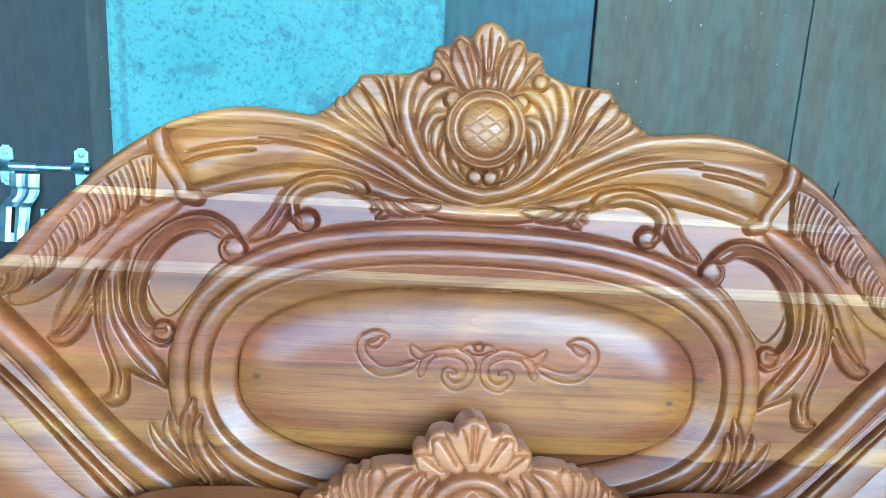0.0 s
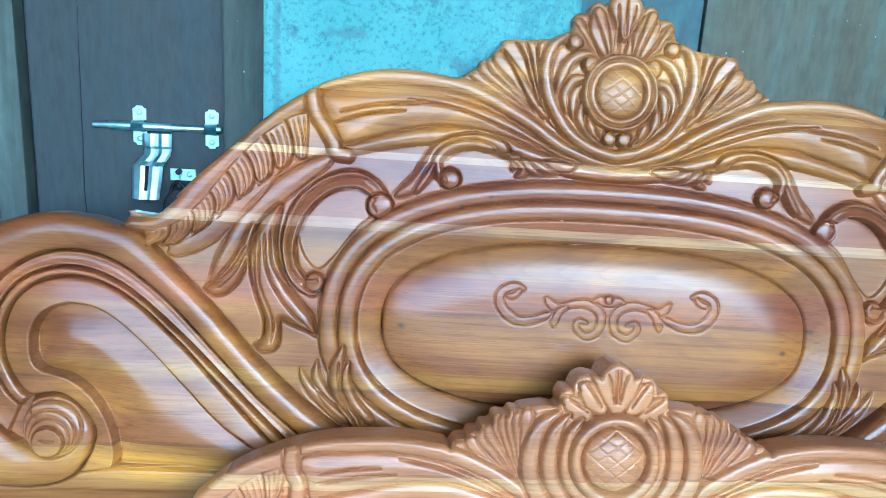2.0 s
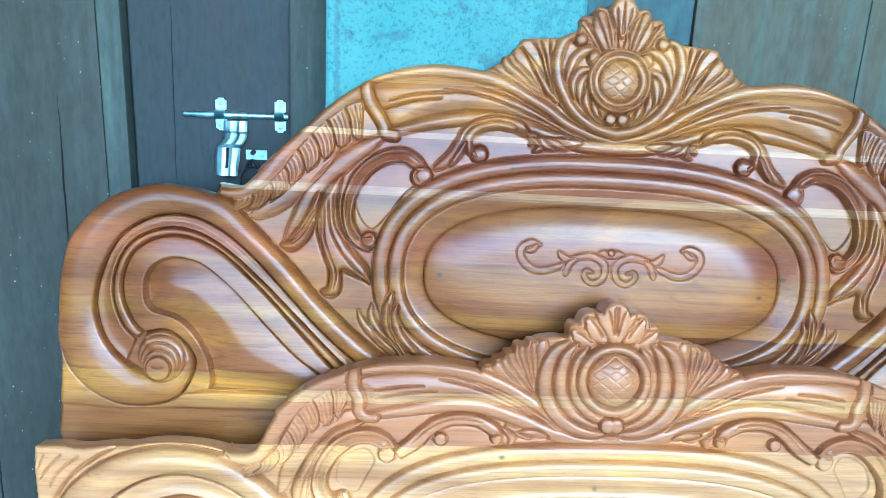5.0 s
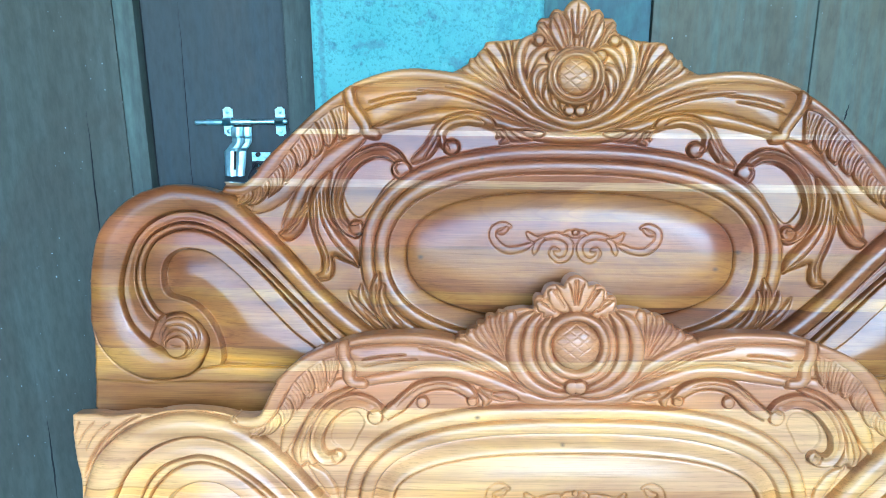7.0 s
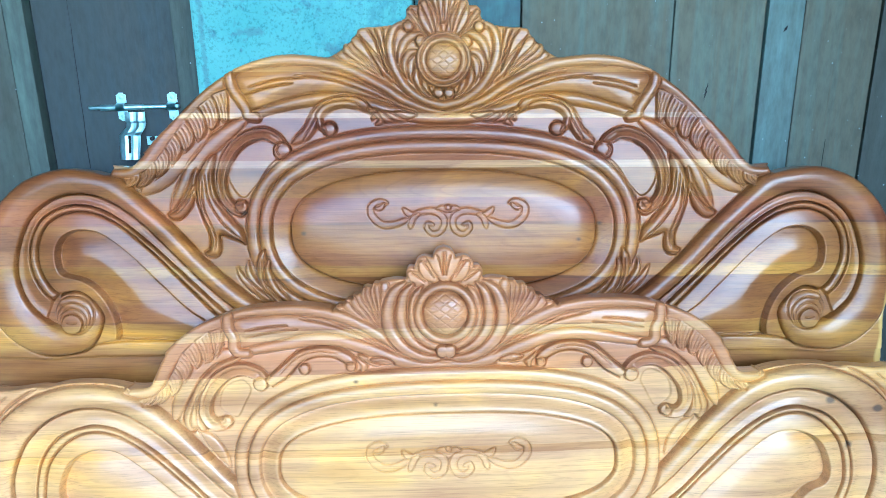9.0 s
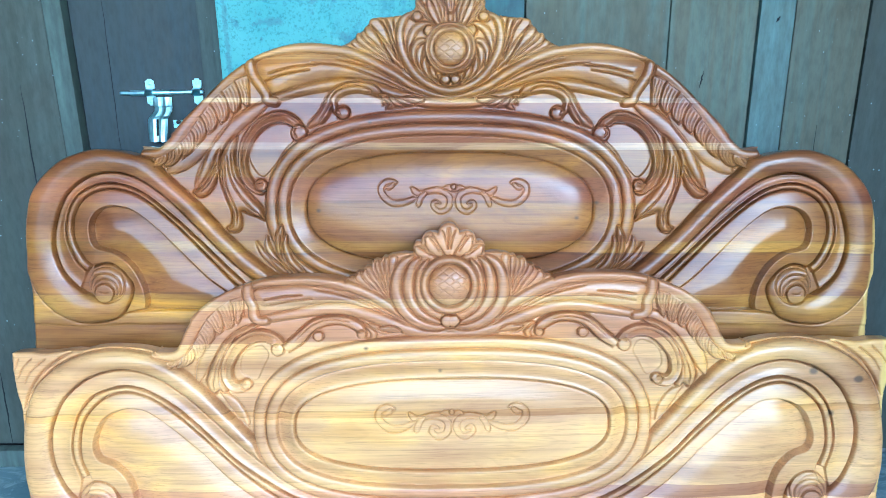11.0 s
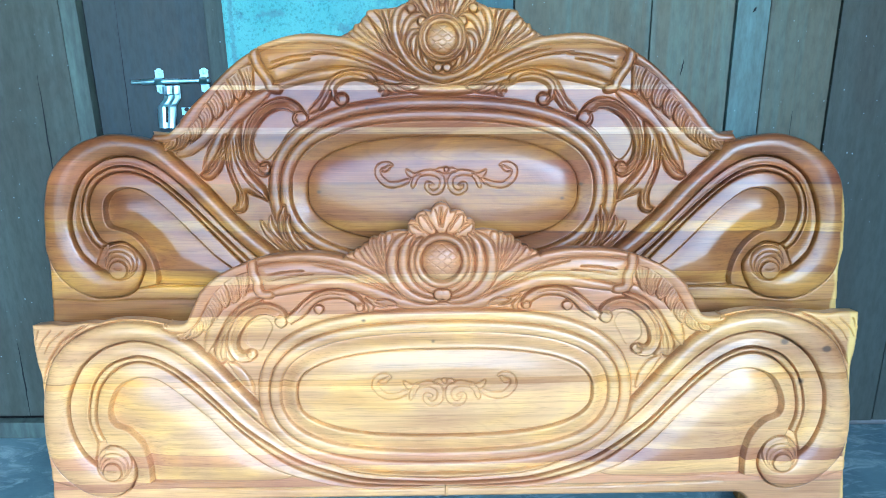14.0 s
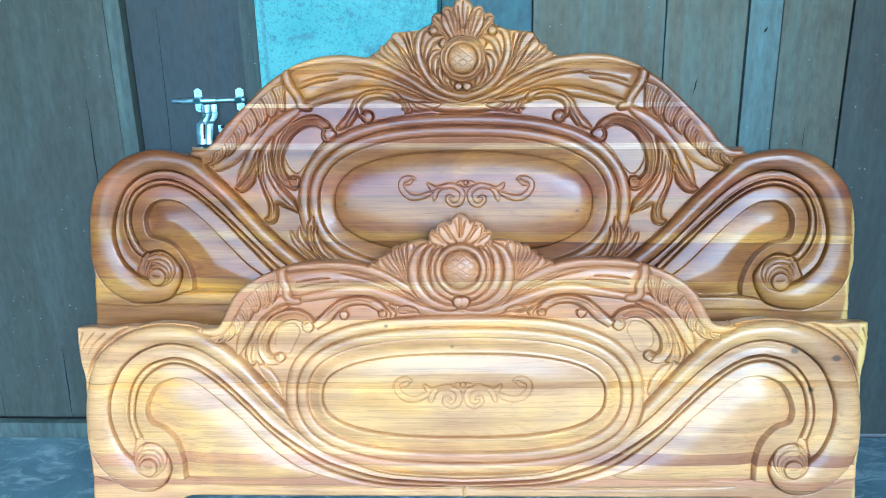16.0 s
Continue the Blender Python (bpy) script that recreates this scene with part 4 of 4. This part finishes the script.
def hole(nt, far):
    n = node(nt, "ShaderNodeMapRange")
    n.inputs["From Min"].default_value, n.inputs["From Max"].default_value = 2.5, 3.1
    n.inputs["To Min"].default_value, n.inputs["To Max"].default_value = 0.55, 0.0
    nt.links.new(far, n.inputs["Value"])
    return n.outputs[0]


def turquoise():
    m, nt, b = material("turquoise_limewash", 0.75)
    broad = noise_at(nt, coords(nt, (3, 3, 2.4)), 1.6, 5.0, 0.6, 0.5)
    mid = noise_at(nt, coords(nt, (1, 1, 1), (3, 0, 0)), 24.0, 6.0, 0.7)
    fine = noise_at(nt, coords(nt, (1, 1, 1), (7, 1, 0)), 190.0, 3.0, 0.6)
    c = mixed(nt, "MIX", ramp(nt, broad, [(0.35, (0, 0, 0)), (0.7, (1, 1, 1))]), (0.092, 0.325, 0.315), (0.165, 0.425, 0.405))
    c = mixed(nt, "MIX", ramp(nt, mid, [(0.35, (0.9, 0.9, 0.9)), (0.43, (0, 0, 0))]), c, (0.075, 0.21, 0.23))
    c = mixed(nt, "MULTIPLY", 0.8, c, ramp(nt, fine, [(0.34, (0.5, 0.6, 0.62)), (0.48, (1, 1, 1))]))
    scrape = noise_at(nt, coords(nt, (13, 13, 46), (2, 0, 3)), 1.0, 4.0, 0.62, 0.7)
    c = mixed(nt, "MIX", ramp(nt, scrape, [(0.66, (0, 0, 0)), (0.71, (0.8, 0.8, 0.8))]), c, (0.055, 0.13, 0.16))
    pale = noise_at(nt, coords(nt, (10, 10, 7), (5, 0, 9)), 1.0, 5.0, 0.7, 0.5)
    c = mixed(nt, "MIX", ramp(nt, pale, [(0.6, (0, 0, 0)), (0.72, (0.6, 0.6, 0.6))]), c, (0.33, 0.62, 0.60))
    x = nt.nodes.new("ShaderNodeTexCoord")
    sep = nt.nodes.new("ShaderNodeSeparateXYZ")
    nt.links.new(x.outputs["Object"], sep.inputs[0])
    scuff = node(nt, "ShaderNodeMapRange")
    scuff.inputs["From Min"].default_value, scuff.inputs["From Max"].default_value = -0.26, -0.05
    nt.links.new(sep.outputs["X"], scuff.inputs["Value"])
    grime = noise_at(nt, coords(nt, (1, 1, 0.6), (1, 8, 0)), 42.0, 5.0, 0.75)
    rub = mixed(nt, "MULTIPLY", 1.0, ramp(nt, grime, [(0.45, (0, 0, 0)), (0.6, (0.9, 0.9, 0.9))]), scuff.outputs[0])
    c = mixed(nt, "MIX", rub, c, (0.06, 0.20, 0.23))
    # places where the limewash has come away to the render under it
    ragged = noise_at(nt, coords(nt, (1, 1, 1), (4, 4, 4)), 55.0, 5.0, 0.7)
    for px, pz, rx, rz in ((-0.345, 1.024, 0.034, 0.009), (-0.205, 0.996, 0.016, 0.012), (-0.300, 1.085, 0.012, 0.006), (-0.424, 0.96, 0.006, 0.34), (-0.255, 1.06, 0.008, 0.005)):
        off = nt.nodes.new("ShaderNodeVectorMath")
        off.operation = "MULTIPLY_ADD"
        off.inputs[1].default_value, off.inputs[2].default_value = (1 / rx, 0, 1 / rz), (-px / rx, 0, -pz / rz)
        nt.links.new(x.outputs["Object"], off.inputs[0])
        far = nt.nodes.new("ShaderNodeVectorMath")
        far.operation = "LENGTH"
        nt.links.new(off.outputs[0], far.inputs[0])
        torn = node(nt, "ShaderNodeMath")
        torn.operation = "MULTIPLY_ADD"
        nt.links.new(ragged, torn.inputs[0])
        torn.inputs[1].default_value = 4.2
        nt.links.new(far.outputs["Value"], torn.inputs[2])
        c = mixed(nt, "MIX", hole(nt, torn.outputs[0]), c, (0.075, 0.17, 0.19))
    nt.links.new(c, b.inputs["Base Color"])
    bumped(nt, b, mixed(nt, "ADD", 0.5, mid, fine), 0.5, 0.004)
    return m


def wet_floor():
    m, nt, b = material("blue_cement", 0.4)
    broad = noise_at(nt, coords(nt, (1, 1, 1)), 5.0, 6.0, 0.62, 0.6)
    # whitish worn blotches, lightened so their colour also carries the floor's pale sheen
    worn_sheen = noise_at(nt, coords(nt, (0.8, 1.6, 1), (2, 5, 0)), 16.0, 6.0, 0.68, 1.0)
    c = mixed(nt, "MIX", ramp(nt, broad, [(0.35, (0, 0, 0)), (0.65, (1, 1, 1))]), (0.085, 0.150, 0.170), (0.145, 0.235, 0.250))
    c = mixed(nt, "MIX", ramp(nt, worn_sheen, [(0.50, (0, 0, 0)), (0.66, (0.8, 0.8, 0.8))]), c, (0.36, 0.45, 0.46))
    nt.links.new(c, b.inputs["Base Color"])
    rr = node(nt, "ShaderNodeMapRange")
    rr.inputs["To Min"].default_value, rr.inputs["To Max"].default_value = 0.25, 0.7
    nt.links.new(worn_sheen, rr.inputs["Value"])
    nt.links.new(rr.outputs[0], b.inputs["Roughness"])
    bumped(nt, b, worn_sheen, 0.3, 0.004)
    return m


def plaster(name, colour):
    m, nt, b = material(name, 0.85)
    n1 = noise_at(nt, coords(nt), 2.0, 6.0)
    nt.links.new(mixed(nt, "MULTIPLY", 0.6, colour, ramp(nt, n1, [(0.3, (0.6, 0.6, 0.6)), (0.7, (1.1, 1.1, 1.1))])), b.inputs["Base Color"])
    bumped(nt, b, n1, 0.3, 0.01)
    return m


turquoise_paint, cement = turquoise(), wet_floor()
drab = plaster("drab_plaster", (0.30, 0.31, 0.30))
# dark tone keeps the unseen roof and walls dim in the varnish's reflections
dim = plaster("dim_enclosure_boards", (0.085, 0.065, 0.045))
earth = plaster("bare_earth", (0.12, 0.09, 0.06))


def structure(ob, label):
    return tagged(ob, label, kind="structure")


structure(part("ground", block((-60, -60, -0.30), (60, 60, -0.12)), earth), "bare earth yard round the porch")
structure(part("floor", block((-2.5, -2.2, -0.119), (2.5, 1.30, 0.0), 0.01), cement), "blue worn cement porch floor")
north = structure(part("wall_north", block((-2.5, 1.315, -0.119), (2.5, 1.46, 2.599)), drab), "boarded wall behind the panels")
# boards of the wall: left edge, right edge, how far the face stands out, paint, foot
boards = [(-1.62, -1.262, 0.000, paint_left, 0.05), (-1.259, -0.826, 0.002, paint_left, 0.05), (-0.823, -0.785, 0.007, paint_jamb, 0.03),
          (-0.779, -0.5146, -0.012, paint_leaf, 0.012), (-0.514, -0.443, 0.004, paint_jamb, 0.0), (-0.052, 0.149, 0.000, paint_teal, 0.012),
          (0.1515, 0.443, 0.003, paint_right, 0.012), (0.446, 0.6225, 0.000, paint_right, 0.012), (0.6255, 0.6955, 0.006, paint_strip, 0.012),
          (0.699, 0.8465, 0.001, paint_right, 0.012), (0.850, 1.075, 0.003, paint_left, 0.012), (1.078, 1.60, 0.000, paint_left, 0.012)]
rng = random.Random(4)
for x0, x1, proud, paint, low in boards:
    bm = block((x0, 1.29 - proud, low), (x1, 1.3145, 2.598), 0.0022, 2)
    skew = rng.uniform(-0.0015, 0.0015)
    for v in bm.verts:
        v.co.x += skew * (v.co.z - 0.8)
    part("plank", bm, paint, north)
# near-black sheet behind the boards stands in for the shade in their gaps
part("gap_shade_sheet", block((-1.7, 1.3125, 0.0), (1.7, 1.3149, 2.598)), material("gap_shade", 0.9)[0], north)
bpy.data.materials["gap_shade"].node_tree.nodes["Principled BSDF"].inputs["Base Color"].default_value = (0.012, 0.014, 0.016, 1)
# cracks in the wide boards: thin slivers laid on the face, near-black for the shade inside
crack_mat = material("crack_shadow", 0.95)[0]
crack_mat.node_tree.nodes["Principled BSDF"].inputs["Base Color"].default_value = (0.010, 0.012, 0.014, 1)


def crack(x, z0, z1, width, face):
    n = 14
    verts, faces = [], []
    for i in range(n + 1):
        t = i / n
        w = width * math.sin(math.pi * min(max(t, 0.03), 0.97)) * 0.5
        cx = x + 0.006 * (t - 0.5) + rng.uniform(-0.0009, 0.0009)
        z = z0 + (z1 - z0) * t
        verts += [(cx - w, face, z), (cx, face - 0.0012, z), (cx + w, face, z)]
    for i in range(n):
        a = 3 * i
        faces += [(a, a + 1, a + 4, a + 3), (a + 1, a + 2, a + 5, a + 4)]
    return link_mesh("crack", verts, faces, crack_mat, north)


crack(-0.900, 0.60, 0.905, 0.0032, 1.2875)
crack(-1.070, 0.05, 0.26, 0.004, 1.2875)
crack(-0.712, 0.62, 1.10, 0.0016, 1.3018)
crack(0.520, 0.88, 0.915, 0.0030, 1.2898)
crack(0.662, 1.01, 1.022, 0.0050, 1.2838)
crack(0.770, 0.55, 0.80, 0.0012, 1.2888)
structure(part("threshold", block((-2.399, 1.262, 0.0), (-0.44, 1.2905, 0.045), 0.004, 2), paint_jamb), "worn blue-grey wooden threshold strip")
pillar_bm = block((-0.441, 1.165, -0.005), (-0.054, 1.3148, 2.598), 0.006, 2)
pillar = structure(part("pillar", pillar_bm, turquoise_paint), "flaking turquoise painted masonry pillar")
# unseen porch roof over the wall, its end walls and the yard wall behind the viewer, added to bound the daylight
structure(part("unseen_ceiling", block((-2.5, -2.25, 2.60), (2.5, 1.46, 2.68)), dim), "unseen plain boarded porch roof, added to cap the sky light")
structure(part("unseen_wall_west", block((-2.5, -2.2, 0.001), (-2.4, 1.314, 2.599)), dim), "unseen plain boarded porch end wall, added to narrow the daylight")
structure(part("unseen_wall_east", block((2.4, -2.2, 0.001), (2.5, 1.314, 2.599)), dim), "unseen plain boarded porch end wall, added to narrow the daylight")
structure(part("unseen_wall_south", block((-9, -6.2, -0.12), (9, -6.0, 1.2)), dim), "unseen plain yard wall, added to block the low sky light")

# ---------------------------------------------------------------- bolt, hasp and lock on the dark leaf
# cyan of the reflected sky is put into the zinc's own colour
steel, snt, sb = material("sky_tinted_zinc", 0.46, 1.0)
sn = noise_at(snt, coords(snt), 120.0, 3.0)
snt.links.new(ramp(snt, sn, [(0.3, (0.42, 0.74, 0.78)), (0.7, (0.62, 0.90, 0.93))]), sb.inputs["Base Color"])
iron, int_, ib = material("black_iron", 0.45, 0.6)
inn = noise_at(int_, coords(int_), 90.0, 3.0)
int_.links.new(ramp(int_, inn, [(0.3, (0.012, 0.013, 0.015)), (0.7, (0.03, 0.03, 0.033))]), ib.inputs["Base Color"])
LEAF = 1.302


def screw(x, z, y, parent, r=0.0042):
    bm = bmesh.new()
    bmesh.ops.create_uvsphere(bm, u_segments=12, v_segments=6, radius=r, matrix=Matrix.Translation((x, y, z)) @ Matrix.Diagonal((1, 0.45, 1, 1)))
    for v in bm.verts:
        if abs(v.co.x - x) < r * 0.14:
            v.co.y += 0.0004
    return part("screw", bm, steel, parent, smooth_faces=True)


bolt = tagged(new("slide_bolt"), "shiny zinc slide bolt screwed to the dark door leaf", "bolt")
part("bar", rod((-0.694, 1.293, 0.883), (-0.519, 1.293, 0.884), 0.0042, 16, 0.0008), steel, bolt, smooth_faces=True)
part("sleeve", rod((-0.672, 1.293, 0.883), (-0.588, 1.293, 0.8836), 0.0058, 16, 0.0008), steel, bolt, smooth_faces=True)
for x in (-0.633, -0.5335):
    for zc, sgn in ((0.901, 1), (0.866, -1)):
        p = [(x - 0.0095, zc - 0.010 * sgn), (x + 0.0095, zc - 0.010 * sgn), (x + 0.0095, zc + 0.006 * sgn), (x + 0.006, zc + 0.007 * sgn),
             (x + 0.004, zc + 0.010 * sgn), (x - 0.004, zc + 0.010 * sgn), (x - 0.006, zc + 0.007 * sgn), (x - 0.0095, zc + 0.006 * sgn)]
        bm = plate(p if sgn > 0 else p[::-1], 0.0018)
        for v in bm.verts:
            v.co.y += LEAF
        tab = part("bracket", bm, steel, bolt)
        screw(x, zc + 0.001 * sgn, LEAF - 0.002, tab)
    # loop over the bar
    bm = bmesh.new()
    n = 10
    rows = []
    for i in range(n + 1):
        a = math.pi * i / n
        rows.append([bm.verts.new((x + e, LEAF - 0.001 - 0.0145 * math.sin(a), 0.8835 + 0.0085 * math.cos(a))) for e in (-0.0085, 0.0085)])
    for a, b in zip(rows, rows[1:]):
        bm.faces.new((a[0], a[1], b[1], b[0]))
    bmesh.ops.solidify(bm, geom=bm.faces[:], thickness=0.0012)
    part("loop", bm, steel, bolt, smooth_faces=True)


def hasp_shape():
    """The hinged strap that hangs from the bar: a flat head, a swan-necked waist and a slotted, ridged tongue."""
    bm = bmesh.new()
    sections = [(0.874, -0.628, -0.588, 0.009), (0.857, -0.628, -0.588, 0.012), (0.853, -0.626, -0.588, 0.011), (0.845, -0.6265, -0.589, 0.014),
                (0.836, -0.634, -0.594, 0.018), (0.829, -0.641, -0.599, 0.017), (0.810, -0.641, -0.600, 0.021), (0.795, -0.6405, -0.602, 0.024), (0.783, -0.640, -0.603, 0.026)]
    rows = []
    for z, a, b, out in sections:
        row = []
        for k, lift in ((0, -0.003), (0.10, 0.0), (0.30, 0.002), (0.44, 0.0), (0.56, 0.0), (0.70, 0.002), (0.90, 0.0), (1, -0.003)):
            row.append(bm.verts.new((a + (b - a) * k, LEAF - out - lift, z)))
        rows.append(row)
    for i, (p, q) in enumerate(zip(rows, rows[1:])):
        for j in range(7):
            if j == 3 and 5 <= i <= 6:
                continue
            bm.faces.new((p[j], p[j + 1], q[j + 1], q[j]))
    bmesh.ops.solidify(bm, geom=bm.faces[:], thickness=0.0016)
    bmesh.ops.bevel(bm, geom=[e for e in bm.edges if e.calc_face_angle(0) > 1.0], offset=0.0004, segments=1, affect="EDGES")
    return bm


hasp = part("strap", hasp_shape(), steel, bolt, "bright slotted hasp strap")
staple = tagged(new("hasp_staple"), "small zinc staple plate beside the hasp on the door leaf", "staple")
bm = plate([(-0.593, 0.808), (-0.557, 0.808), (-0.557, 0.825), (-0.593, 0.825)], 0.0016)
for v in bm.verts:
    v.co.y += LEAF
part("plate", bm, steel, staple)
screw(-0.566, 0.817, LEAF - 0.002, staple)
screw(-0.587, 0.818, LEAF - 0.002, staple, 0.003)
part("pin", rod((-0.5795, LEAF - 0.006, 0.822), (-0.5795, LEAF - 0.006, 0.793), 0.0016, 10), steel, staple, smooth_faces=True)
part("eye", rod((-0.5795, LEAF, 0.8215), (-0.5795, LEAF - 0.012, 0.8215), 0.004, 12, 0.001), iron, staple, smooth_faces=True)
lock = tagged(new("padlock"), "old black iron padlock hanging from the hasp staple", "padlock")
bm = bmesh.new()
prof = [(-0.603 + 0.024 + 0.024 * math.cos(a) * (0.9 if math.sin(a) > 0 else 1.0), 0.772 + 0.026 * math.sin(a)) for a in np.linspace(0, math.tau, 28, endpoint=False)]
bm.free()
bm = plate(prof, 0.016, 0.004)
for v in bm.verts:
    v.co.y += LEAF - 0.004
part("body", bm, iron, lock, smooth_faces=False)
curve_pts = [(-0.590, 0.785), (-0.588, 0.800), (-0.580, 0.808), (-0.571, 0.800), (-0.569, 0.785)]
bm = bmesh.new()
prev = None
line = spline([(x * 1000, z * 1000) for x, z in curve_pts], per=6)
for i, (x, z) in enumerate(line):
    t = line[min(i + 1, len(line) - 1)] - line[max(i - 1, 0)]
    nx, nz = -t[1] / np.hypot(*t), t[0] / np.hypot(*t)
    loop = [bm.verts.new((x + nx * 0.003 * math.cos(a), LEAF - 0.013 + 0.003 * math.sin(a), z + nz * 0.003 * math.cos(a))) for a in np.linspace(0, math.tau, 8, endpoint=False)]
    if prev:
        for k in range(8):
            bm.faces.new((prev[k], prev[(k + 1) % 8], loop[(k + 1) % 8], loop[k]))
    prev = loop
part("shackle", bm, iron, lock, smooth_faces=True)
